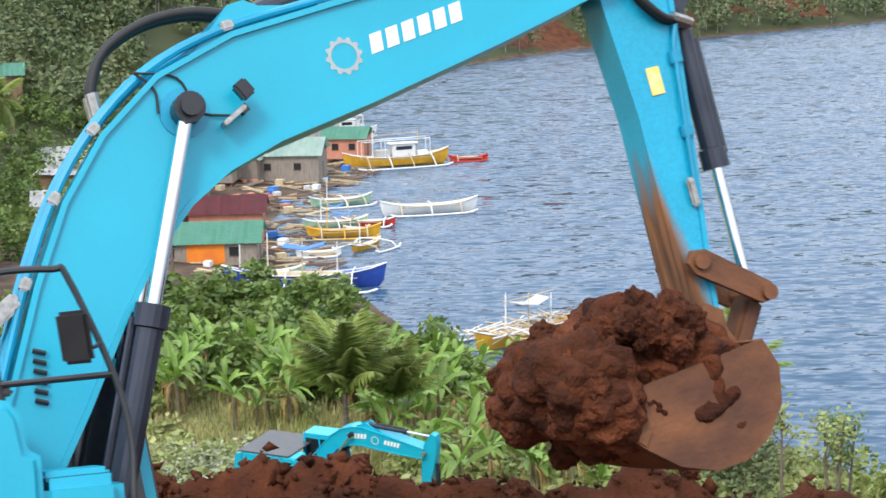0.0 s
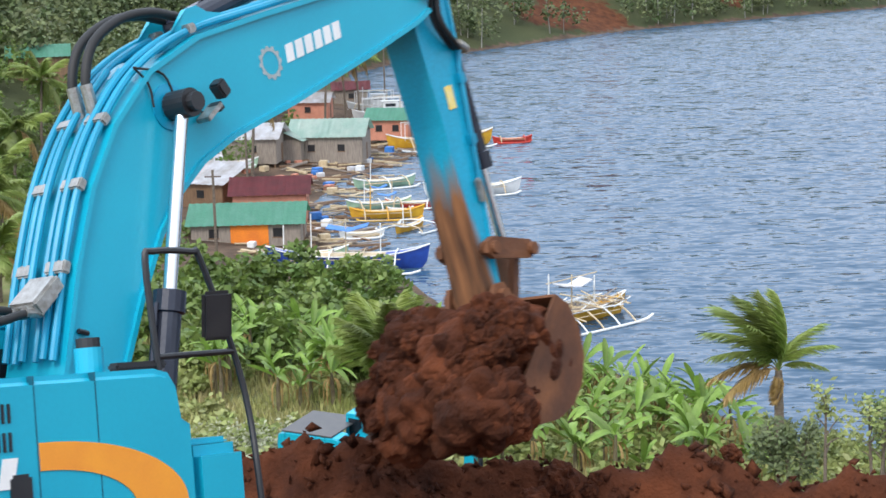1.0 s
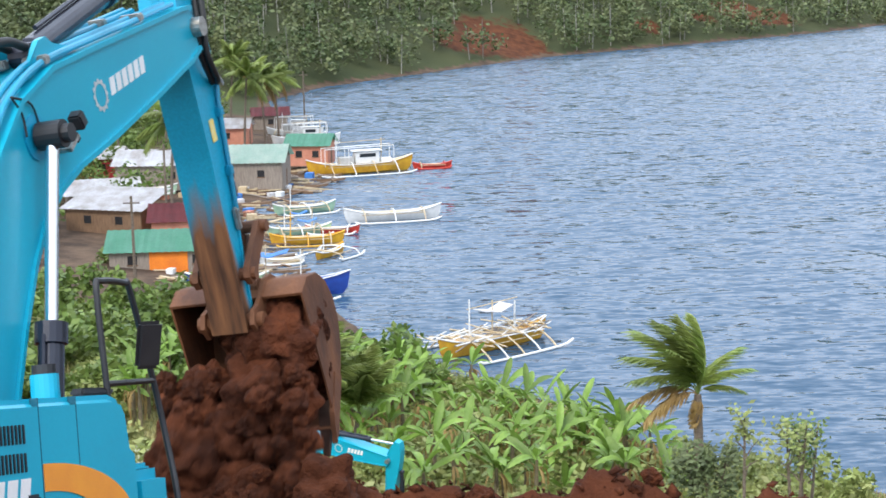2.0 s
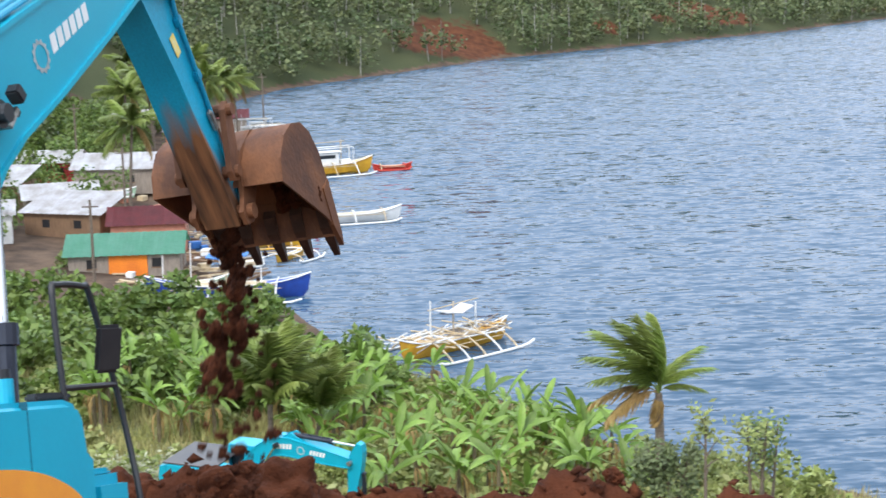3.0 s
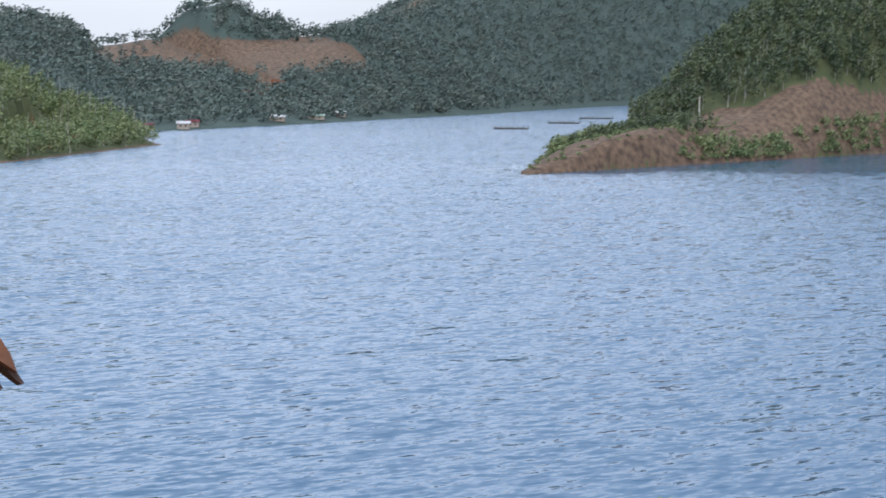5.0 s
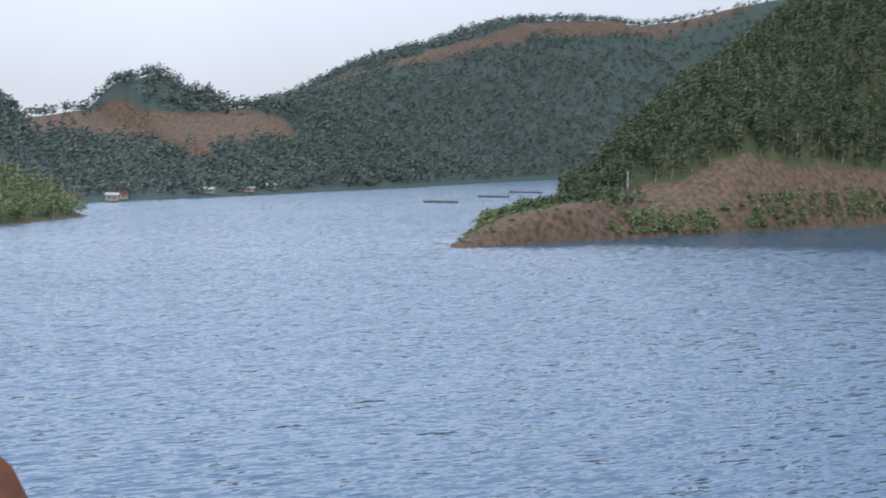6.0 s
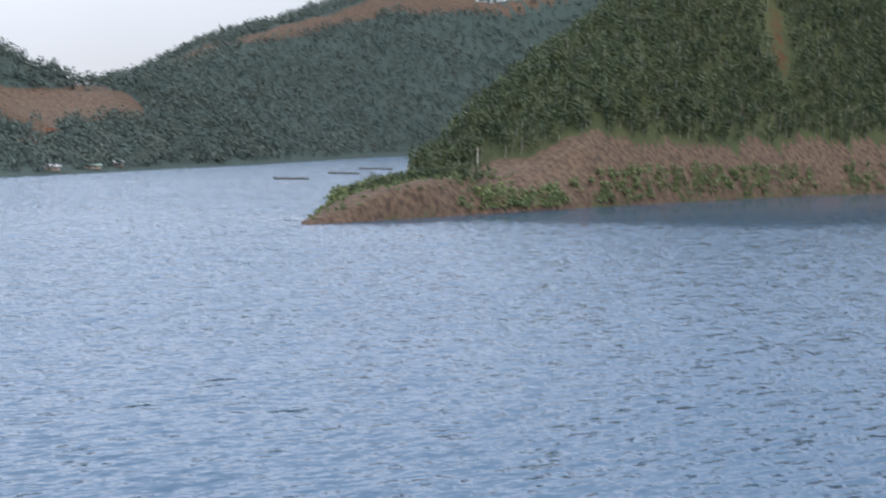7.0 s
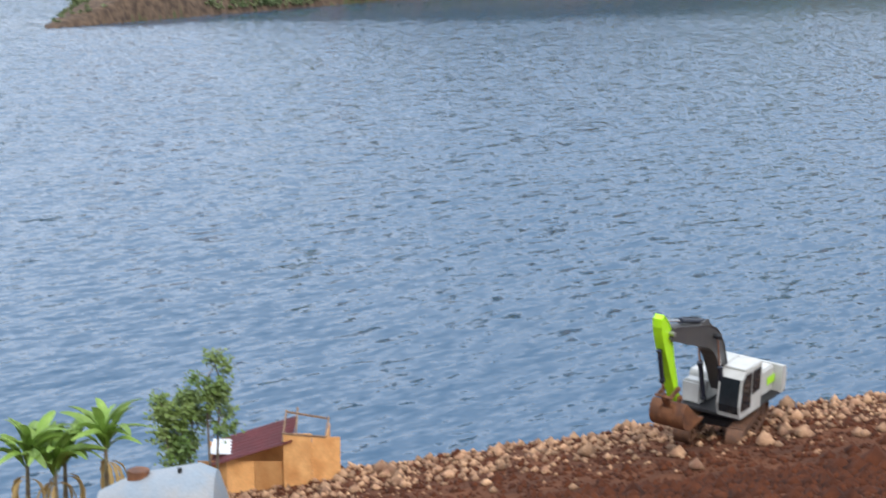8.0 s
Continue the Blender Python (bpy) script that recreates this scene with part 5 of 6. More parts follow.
def bangka(x, y, turn, length, hull, label, trim=WHITE, arms=3, spread=2.6, cabin=False, masts=2, awning=None, z=0.0, floats=None):
    """A double-outrigger boat: tapered hull, gunwale, bowed arms, floats, masts, perhaps a wheelhouse."""
    ob = thing("outrigger_boat", pose(x, y, z, 0, 0, turn), label, "boat", "boats at the shore")
    wide, deep = length * 0.065, length * 0.075 + 0.1
    bm = bmesh.new()
    n, rows = 12, []
    for k in range(n + 1):
        u = 2 * k / n - 1
        b = wide * (1 - abs(u) ** 2.4) + 0.03
        lift = 0.75 * deep * abs(u) ** 3
        rows.append([bm.verts.new(q) for q in ((u * length / 2, -b, deep + lift), (u * length / 2 * 0.96, -b * 0.7, 0.15 + lift * 0.5), (u * length / 2 * 0.9, 0, -0.2 + lift * 0.3), (u * length / 2 * 0.96, b * 0.7, 0.15 + lift * 0.5), (u * length / 2, b, deep + lift))])
    for a, b in zip(rows, rows[1:]):
        for k in range(4):
            bm.faces.new((a[k], b[k], b[k + 1], a[k + 1]))
        bm.faces.new((a[0], a[4], b[4], b[0]))
    bmesh.ops.recalc_face_normals(bm, faces=bm.faces)
    part("hull", bm, hull, ob, smooth=True)
    for s in (0, 4):
        part("gunwale", tube(bmesh.new(), [r[s] for r in [[Vector((2 * k / n * length / 2 - length / 2, -(wide * (1 - abs(2 * k / n - 1) ** 2.4) + 0.05) * (1 if s == 0 else -1), deep + 0.75 * deep * abs(2 * k / n - 1) ** 3 + 0.03))] * 5 for k in range(n + 1)]], 0.05, 6), trim, ob)
    deck = part("deck", box(bmesh.new(), (0, 0, deep + 0.05), (length * 0.6, wide * 1.7, 0.06)), BAMBOO, ob)
    for k in range(arms):
        ax = length * (-0.3 + 0.6 * k / max(arms - 1, 1))
        part("outrigger_arm", tube(bmesh.new(), curve([(ax, -spread, 0.12), (ax, -spread * 0.8, 0.55), (ax, -spread * 0.4, deep + 0.25), (ax, 0, deep + 0.3), (ax, spread * 0.4, deep + 0.25), (ax, spread * 0.8, 0.55), (ax, spread, 0.12)], 3), 0.055, 6), trim if k % 2 else BAMBOO, ob)
    for s in (-1, 1):
        part("outrigger_float", tube(bmesh.new(), curve([(-length * 0.42, s * spread, 0.3), (-length * 0.3, s * spread, 0.1), (length * 0.32, s * spread, 0.1), (length * 0.46, s * spread, 0.38)], 3), 0.09, 7), floats or trim, ob)
        part("side_rail", tube(bmesh.new(), [(-length * 0.33, s * spread * 0.55, deep * 0.95), (length * 0.33, s * spread * 0.55, deep * 0.95)], 0.035, 5), BAMBOO, ob)
    tall = 1.2 + length * 0.16
    for k in range(masts):
        mx = length * (-0.22 + 0.42 * k / max(masts - 1, 1))
        part("mast", tube(bmesh.new(), [(mx, 0, deep), (mx + 0.05, 0, deep + tall * (1 - 0.12 * k))], 0.05, 6), trim if k != 1 else BAMBOO, ob)
    if masts > 1:
        part("boom_pole", tube(bmesh.new(), [(-length * 0.24, 0, deep + tall * 0.78), (length * 0.24, 0.1, deep + tall * 0.82)], 0.035, 5), BAMBOO, ob)
    if cabin:
        cab = part("wheelhouse", box(bmesh.new(), (length * 0.06, 0, deep + 0.75), (length * 0.22, wide * 1.5, 1.4), bevel=0.08), WHITE, ob)
        part("wheelhouse_roof", box(bmesh.new(), (length * 0.06, 0, deep + 1.5), (length * 0.27, wide * 1.9, 0.08), bevel=0.02), WHITE, cab)
        part("cabin_window", box(bmesh.new(), (length * 0.06, -wide * 0.76, deep + 1.0), (length * 0.15, 0.04, 0.4)), GLASS, cab)
        part("locker", box(bmesh.new(), (-length * 0.13, 0, deep + 0.45), (length * 0.13, wide * 1.4, 0.8), bevel=0.05), OFFWHITE, ob)
        part("fore_hatch", box(bmesh.new(), (length * 0.24, 0, deep + 0.3), (length * 0.1, wide * 1.1, 0.5), bevel=0.05), WHITE, ob)
        for s in (-1, 1):
            part("awning_rail", tube(bmesh.new(), [(-length * 0.34, s * wide, deep + 1.9), (length * 0.3, s * wide, deep + 2.0)], 0.05, 6), WHITE, ob)
            for u in (-0.34, -0.12, 0.3):
                part("awning_post", tube(bmesh.new(), [(length * u, s * wide, deep), (length * u, s * wide, deep + 1.95)], 0.04, 6), WHITE, ob)
    if awning is not None:
        sheet = plate(bmesh.new(), [(-length * 0.12, deep + tall * 0.7), (length * 0.02, deep + tall * 0.62), (length * 0.13, deep + tall * 0.74), (length * 0.13, deep + tall * 0.72), (length * 0.02, deep + tall * 0.6), (-length * 0.12, deep + tall * 0.68)], -wide, wide)
        part("awning", sheet, awning, ob)
    return ob


bangka(-5.0, 196.5, 18, 12.6, YELLOW, "yellow fishing boat with a white wheelhouse", cabin=True, arms=4, masts=2, spread=3.0)
bangka(3.2, 199.0, 8, 4.6, BOAT_RED, "small red outrigger boat on the water", arms=2, spread=1.0, masts=0, trim=BOAT_RED)
bangka(-1.2, 162.0, 12, 9.4, WHITE, "slim white outrigger boat at anchor", arms=3, spread=1.6, masts=0)
bangka(-8.6, 150.4, 6, 6.6, YELLOW, "yellow outrigger boat beside the shore", trim=YELLOW, arms=3, spread=1.8, masts=1, awning=TARP)
bangka(-9.6, 155.4, 14, 6.0, BOAT_GREEN, "pale green outrigger boat beside the shore", arms=3, spread=2.0, masts=2, awning=TARP)
bangka(-6.6, 155.8, -6, 5.0, BOAT_RED, "small red and white boat", arms=2, spread=1.4, masts=0, trim=WHITE)
bangka(-6.4, 144.0, 58, 4.2, YELLOW, "small yellow boat with white outriggers", arms=2, spread=2.2, masts=1)
bangka(-10.2, 141.2, 8, 3.8, WHITE, "white dinghy drawn up at the shore", arms=0, spread=0.9, masts=0)
bangka(-10.4, 128.4, -3, 12.4, BOAT_BLUE, "blue and white outrigger boat", arms=4, spread=2.8, masts=3, awning=TARP)
bangka(-14.0, 131.4, 14, 7.0, BOAT_GREEN, "worn green outrigger boat", arms=3, spread=2.0, masts=1)
bamboo_boat = bangka(5.4, 109.2, 40, 9.4, YELLOW, "bamboo-decked yellow outrigger boat with three poles", arms=5, spread=2.9, masts=3, awning=ZINC)
for k in range(64):
    bx, by = rng.uniform(-4.2, 4.0), rng.uniform(-1.9, 1.9)
    bl, ba = rng.uniform(1.2, 3.4), rng.uniform(-0.5, 0.5) + (1.57 if k % 3 == 0 else 0)
    part("bamboo_pole", tube(bmesh.new(), [(bx - bl / 2 * math.cos(ba), by - bl / 2 * math.sin(ba), 0.95 + rng.uniform(-0.1, 0.35)), (bx + bl / 2 * math.cos(ba), by + bl / 2 * math.sin(ba), 0.95 + rng.uniform(-0.1, 0.45))], 0.045, 5), (BAMBOO, WHITE, WOOD)[k % 3], bamboo_boat)
bangka(-12.6, 226, 10, 9.0, WHITE, "white fishing boat moored by the houses", cabin=True, arms=3, spread=2.4, masts=2)
bangka(-14.6, 236, -12, 8.0, WHITE, "white outrigger boat moored by the houses", arms=3, spread=2.2, masts=2, cabin=True)
bangka(-9.8, 168.5, 20, 6.4, BOAT_GREEN, "green and white outrigger boat", arms=3, spread=2.2, masts=1)
bangka(-25.6, 172.4, 4, 6.2, BOAT_GREEN, "pale green boat hauled up on land", arms=0, spread=0.8, masts=0, z=1.6)
bangka(25.8, 76.5, -30, 4.4, BAMBOO, "small brown outrigger boat at the near shore", arms=2, spread=1.4, masts=0, trim=BAMBOO)


def village_clutter():
    """Planks, poles and debris over the muddy shore."""
    for k in range(290):
        y = rng.uniform(129, 205)
        x = np.interp(y, [131, 141, 157, 176, 198, 205], [-11, -13, -16, -14, -10, -11]) + rng.uniform(-7, 3.5)
        z = max(height(x, y), 0.0) + 0.12
        long = float(rng.uniform(1.0, 4.5))
        bm = box(bmesh.new(), (0, 0, 0), (long, float(rng.uniform(0.1, 0.3)), float(rng.uniform(0.05, 0.25))))
        ob = part("plank", bm, (WOOD, WOOD_BROWN, BAMBOO, WOOD_BROWN)[k % 4])
        ob.matrix_basis = pose(x, y, z, rng.uniform(-6, 6), rng.uniform(-8, 8), rng.uniform(-50, 50))
        tagged(ob, "weathered plank lying on the muddy shore", "plank", "planks on the shore")
    for k in range(95):
        y = rng.uniform(131, 200)
        x = np.interp(y, [131, 141, 157, 176, 198, 205], [-11, -13, -16, -14, -10, -11]) + rng.uniform(-10, 1)
        s = rng.uniform(0.4, 1.1)
        ob = part("crate", box(bmesh.new(), (0, 0, s * 0.3), (s, s * 0.8, s * 0.6), bevel=0.03), (WHITE, TARP, BAMBOO, PINK_WALL, ZINC)[k % 5])
        ob.matrix_basis = pose(x, y, max(height(x, y), 0.0), 0, 0, rng.uniform(0, 90))
        tagged(ob, "household crate or basin on the muddy shore", "crate", "clutter on the shore")
    for x, y, tall in ((-19.9, 126.4, 7.2), (-20.6, 150, 8.5), (-31, 190, 8), (-13.5, 240, 9)):
        pole = thing("utility_pole", pose(x, y, height(x, y)), "bare wooden utility pole in the village", "pole")
        part("pole", tube(bmesh.new(), [(0, 0, -0.3), (0, 0, tall)], [0.13, 0.09], 8), BARK, pole)
        part("cross_arm", box(bmesh.new(), (0, 0, tall - 0.5), (1.2, 0.08, 0.1)), BARK, pole)


village_clutter()


# ---- embankment to the east ----
ACROSS = -44.3  # the hut, tank and crate stand square to this heading


def plywood_hut():
    m = pose(42.6, 52.1, 3.5, 0, 0, ACROSS)
    hut = thing("plywood_hut", m, "orange plywood hut with a maroon lean-to roof", "hut")
    hut.scale = (1, 1, 1.13)
    for k in range(2):
        part("plywood_sheet", box(bmesh.new(), (0.35 + 1.12 * k, -1.1, 1.25 - 0.06 * k), (1.1, 0.03, 2.5 - 0.12 * k)), PLY, hut)
    part("plywood_sheet", box(bmesh.new(), (1.47, 0.0, 1.15), (0.03, 2.2, 2.3)), PLY, hut)
    for k in range(3):
        part("plywood_sheet", box(bmesh.new(), (-0.8 - 1.12 * k, -0.9, 0.7), (1.1, 0.03, 1.5)), PLY, hut)
    part("back_wall", box(bmesh.new(), (-1.0, 1.1, 0.8), (4.8, 0.03, 1.6)), PLY, hut)
    bm = bmesh.new()
    n = 15
    for k in range(n + 1):
        u = k / n
        for e in ((-3.1, 1.35), (0.15, 2.25)):
            bm.verts.new((e[0], -1.25 + 2.6 * u, e[1] + 0.25 * u + (0.03 if k % 2 else 0)))
    bm.verts.ensure_lookup_table()
    for k in range(n):
        bm.faces.new([bm.verts[i] for i in (2 * k, 2 * k + 1, 2 * k + 3, 2 * k + 2)])
    bmesh.ops.solidify(bm, geom=bm.faces, thickness=0.02)
    part("roof", bm, MAROON, hut)
    part("roof_patch", box(bmesh.new(), (-2.75, 0.3, 1.66), (0.9, 1.6, 0.03), pose(0, 0, 0, 4, 0, 0)), ZINC, hut)
    for a, b in (((-0.25, -1.1, 2.5), (1.45, -1.1, 2.38)), ((-0.25, 1.0, 2.75), (1.45, 1.0, 2.5)), ((-0.25, -1.1, 2.2), (-0.25, 1.0, 2.8)), ((1.45, -1.1, 2.4), (1.45, 1.0, 2.55)), ((0.2, -1.1, 1.6), (0.2, 1.0, 2.9))):
        part("rafter", tube(bmesh.new(), [a, b], 0.045, 4), WOOD_BROWN, hut)


plywood_hut()


def tank():
    t = thing("water_tank", pose(29.95, 42.45, 8.05, 0, 0, ACROSS), "grey-blue plastic tank lying on the slope", "tank")
    bm = bmesh.new()
    tube(bm, [(-2.3, 0, 0), (-2.1, 0, 0), (-1.0, 0, 0.05), (1.0, 0, 0.1), (1.5, 0, 0.1), (1.75, 0, 0.1)], [0.4, 0.95, 1.35, 1.5, 1.25, 0.5], 28)
    part("tank_body", bm, GREY_TANK, t, smooth=True).matrix_basis = pose(0, 0, 0, 0, -4, 0)
    part("manhole", tube(bmesh.new(), [(-0.95, -0.1, 1.2), (-0.95, -0.1, 1.52)], [0.36, 0.33], 22), RUST, t)
    part("plug", tube(bmesh.new(), [(0.35, -0.35, 1.4), (0.35, -0.35, 1.66)], 0.07, 10), RUBBER, t)


tank()
crate = thing("sheet_frame", pose(28.2, 43.3, height(28.2, 43.3) - 0.05, 0, 0, ACROSS), "white sheet stretched on a timber frame", "panel")
part("sheet", box(bmesh.new(), (0, 0, 0.75), (1.2, 0.03, 1.3), bevel=0.01), WHITE, crate)
for k in range(3):
    part("frame_post", box(bmesh.new(), (-0.6 + 0.6 * k, -0.03, 0.6), (0.04, 0.03, 1.6)), WOOD, crate)
part("frame_rail", box(bmesh.new(), (0, -0.035, 0.7), (1.24, 0.03, 0.04)), WOOD, crate)


def rocks():
    """Quarry rock along the edge of the fill."""
    shapes = []
    for seed in range(7):
        chip = random.Random(seed + 70)
        bm = bmesh.new()
        for _ in range(9):
            q = Vector((chip.gauss(0, 1), chip.gauss(0, 1), chip.gauss(0, 1))).normalized() * chip.uniform(0.42, 0.6)
            bm.verts.new((q.x * 1.1, q.y, q.z * 0.6))
        bmesh.ops.convex_hull(bm, input=bm.verts)
        bmesh.ops.bevel(bm, geom=bm.edges[:], offset=0.025, segments=1, affect="EDGES")
        mesh = bpy.data.meshes.new("rock")
        bm.to_mesh(mesh)
        bm.free()
        mesh.materials.append(ROCK)
        shapes.append(mesh)
    edge = [(37, 62.5), (44.5, 55.5), (51.5, 48), (58.5, 40), (66, 31), (74, 21), (84, 8)]
    for k in range(290):
        u = rng.uniform(0, 4.6)
        i = int(u)
        x = edge[i][0] + (u - i) * (edge[i + 1][0] - edge[i][0]) + rng.normal(0, 0.9)
        y = edge[i][1] + (u - i) * (edge[i + 1][1] - edge[i][1]) + rng.normal(0, 0.9)
        s = min(float(rng.gamma(3, 0.21)) + 0.22, 1.5)
        ob = shared("rock", shapes[k % 7], None, Matrix.LocRotScale((x, y, height(x, y) + s * 0.16), Euler((rng.uniform(-0.5, 0.5), rng.uniform(-0.5, 0.5), rng.uniform(0, 6))), Vector((s * 1.3, s, s * 0.9))))
        tagged(ob, "tan quarry rock along the embankment edge", "rock", "rocks of the embankment")
    # smaller rubble over the fill
    n = 7000
    u = rng.uniform(0, 5.9, n)
    i = u.astype(int)
    e = np.array(edge)
    p = e[i] + (u - i)[:, None] * (e[i + 1] - e[i]) + np.stack([rng.normal(-3.2, 3.8, n), rng.normal(-2.6, 3.6, n)], 1)
    s = rng.gamma(2.0, 0.075, n) + 0.04
    stone = np.array([(1, 0, 0), (-1, 0, 0), (0, 1, 0), (0, -1, 0), (0, 0, 0.8), (0, 0, -0.8)]) * 0.6
    faces = np.array([(0, 2, 4), (2, 1, 4), (1, 3, 4), (3, 0, 4), (2, 0, 5), (1, 2, 5), (3, 1, 5), (0, 3, 5)])
    turn = rng.uniform(0, 6.3, n)
    c, sn = np.cos(turn), np.sin(turn)
    v = stone[None] * s[:, None, None] * rng.uniform(0.6, 1.4, (n, 6, 1))
    v = np.stack([v[..., 0] * c[:, None] - v[..., 1] * sn[:, None], v[..., 0] * sn[:, None] + v[..., 1] * c[:, None], v[..., 2]], -1)
    v += np.c_[p, land(p) + s * 0.2][:, None]
    q = np.concatenate([np.stack([rng.uniform(28, 78, 30000), rng.uniform(8, 52, 30000)], 1), np.stack([rng.uniform(12, 32, 9000), rng.uniform(6, 24, 9000)], 1)])
    q = q[(inland(q, SHORE_NEAR) > 8) & (np.degrees(np.arctan2(q[:, 0], q[:, 1])) > 33)]
    k = len(q)
    g = stone[None] * rng.gamma(2.0, 0.065, (k, 1, 1)) * rng.uniform(0.6, 1.4, (k, 6, 1)) + np.c_[q, land(q)][:, None]
    mesh_from("terrace_clods", g.reshape(-1, 3), (faces[None] + 6 * np.arange(k)[:, None, None]).reshape(-1, 3), SOIL, "stuff", "broken clods of red soil over the terrace", "soil")
    mesh_from("rubble", v.reshape(-1, 3), (faces[None] + 6 * np.arange(n)[:, None, None]).reshape(-1, 3), ROCK_MIX, "stuff", "small tan rubble strewn over red soil", "rubble")


rocks()


# ---- on and beyond the bay ----
def fish_cage(x, y, turn, long, wide):
    raft = thing("fish_cage", pose(x, y, 0, 0, 0, turn), "dark floating fish cage on the bay", "raft", "fish cages")
    for s in (-1, 1):
        part("float_beam", box(bmesh.new(), (0, s * wide / 2, 0.25), (long, 1.0, 0.6), bevel=0.1), CHARCOAL, raft)
    for k in range(7):
        part("cross_beam", box(bmesh.new(), (long * (k / 6 - 0.5), 0, 0.3), (0.6, wide, 0.5)), CHARCOAL, raft)
        part("corner_post", box(bmesh.new(), (long * (k / 6 - 0.5), -wide / 2, 1.1), (0.25, 0.25, 1.3)), CHARCOAL, raft)


fish_cage(411, 676, -28, 15, 9)
fish_cage(482, 742, -30, 15, 9)
fish_cage(549, 812, -30, 18, 8)
for x, y, tall in ((324, 424, 9.0), (318, 452, 6)):
    pole = thing("utility_pole", pose(x, y, height(x, y)), "tall pale utility pole on the cape road", "pole")
    part("pole", tube(bmesh.new(), [(0, 0, -0.3), (0, 0, tall)], [0.28, 0.2], 8), PALE_TRUNK, pole)
    part("cross_arm", box(bmesh.new(), (0, 0, tall - 0.7), (1.8, 0.15, 0.18)), BARK, pole)
for x, y, size, roof in ((262, 694, (5, 4, 2.6), ZINC), (270, 704, (5, 4, 2.4), MAROON), (330, 752, (7, 4, 2.2), ZINC), (362, 778, (8, 3.5, 2), PALE_ROOF), (246, 692, (4, 3, 2), MAROON), (386, 800, (5, 4, 2.2), ZINC)):
    house("house", x, y, -25, size, roof, WOOD, "small pale building on the far shore", openings=2)


# ---- plants ----
def foliage(name, base, tall, wide, leaves, leaf, material, label, category, low=0.3, flat=1.0):
    """One object of many leaf sheets round given plant bases: crowns with uneven outlines and gaps."""
    n = len(base)
    lobes = rng.normal(0, 1, (n, 5, 3))
    lobes *= 0.62 / np.linalg.norm(lobes, axis=-1, keepdims=True)
    pick = rng.integers(0, 5, (n, leaves))
    q = rng.normal(0, 1, (n, leaves, 3))
    q *= (rng.uniform(0.25, 1, (n, leaves, 1)) ** 0.5 * 0.58) / np.linalg.norm(q, axis=-1, keepdims=True)
    q += np.take_along_axis(lobes, pick[..., None].repeat(3, -1), 1)
    mid = low + (1 - low) / 2
    centre = np.stack([q[..., 0] * wide[:, None], q[..., 1] * wide[:, None], tall[:, None] * (mid + q[..., 2] * (1 - low) / 2)], -1) + base[:, None]
    a = rng.normal(0, 1, (n, leaves, 3))
    a[..., 2] *= 0.6
    a /= np.linalg.norm(a, axis=-1, keepdims=True)
    b = np.cross(a, rng.normal(0, 1, (n, leaves, 3)))
    b /= np.linalg.norm(b, axis=-1, keepdims=True)
    s = leaf * rng.uniform(0.5, 1.3, (n, leaves, 1))
    a, b = a * s, b * s * 0.62 * flat
    v = np.stack([centre - a, centre + b - a * 0.1, centre + a * 1.1, centre - b + a * 0.15], 2).reshape(-1, 3)
    mesh_from(name, v, np.arange(len(v)).reshape(-1, 4), material, "stuff", label, category)


def sticks(name, base, tall, thick, material, label):
    """Thin upright trunks, joined."""
    n = len(base)
    top = base + np.stack([rng.normal(0, 0.06, n) * tall, rng.normal(0, 0.06, n) * tall, tall], 1)
    ring = np.array([(1, 0, 0), (-0.5, 0.87, 0), (-0.5, -0.87, 0)])
    v = np.concatenate([base[:, None] + ring * thick[:, None, None], top[:, None] + ring * thick[:, None, None] * 0.5], 1).reshape(-1, 3)
    k = 6 * np.arange(n)[:, None, None]
    f = np.array([(0, 1, 4, 3), (1, 2, 5, 4), (2, 0, 3, 5)])[None] + k
    mesh_from(name, v, f.reshape(-1, 4), material, "stuff", label, "trees")


def sown(count, bearing, span, keep):
    """Random ground points within bearings and ranges that keep() allows."""
    out = []
    while sum(len(o) for o in out) < count:
        a = np.radians(rng.uniform(*bearing, count))
        r = np.sqrt(rng.uniform(span[0] ** 2, span[1] ** 2, count))
        p = np.stack([np.sin(a) * r, np.cos(a) * r], 1)
        out.append(p[keep(p)])
        if len(out) > 60:
            break
    p = np.concatenate(out)[:count]
    return np.c_[p, land(p)]


def wooded(ring, margin):
    def keep(p):
        return (inland(p, ring) > margin) & (bare(p) < 0.45 + 0.2 * rng.uniform(-1, 1, len(p)))
    return keep


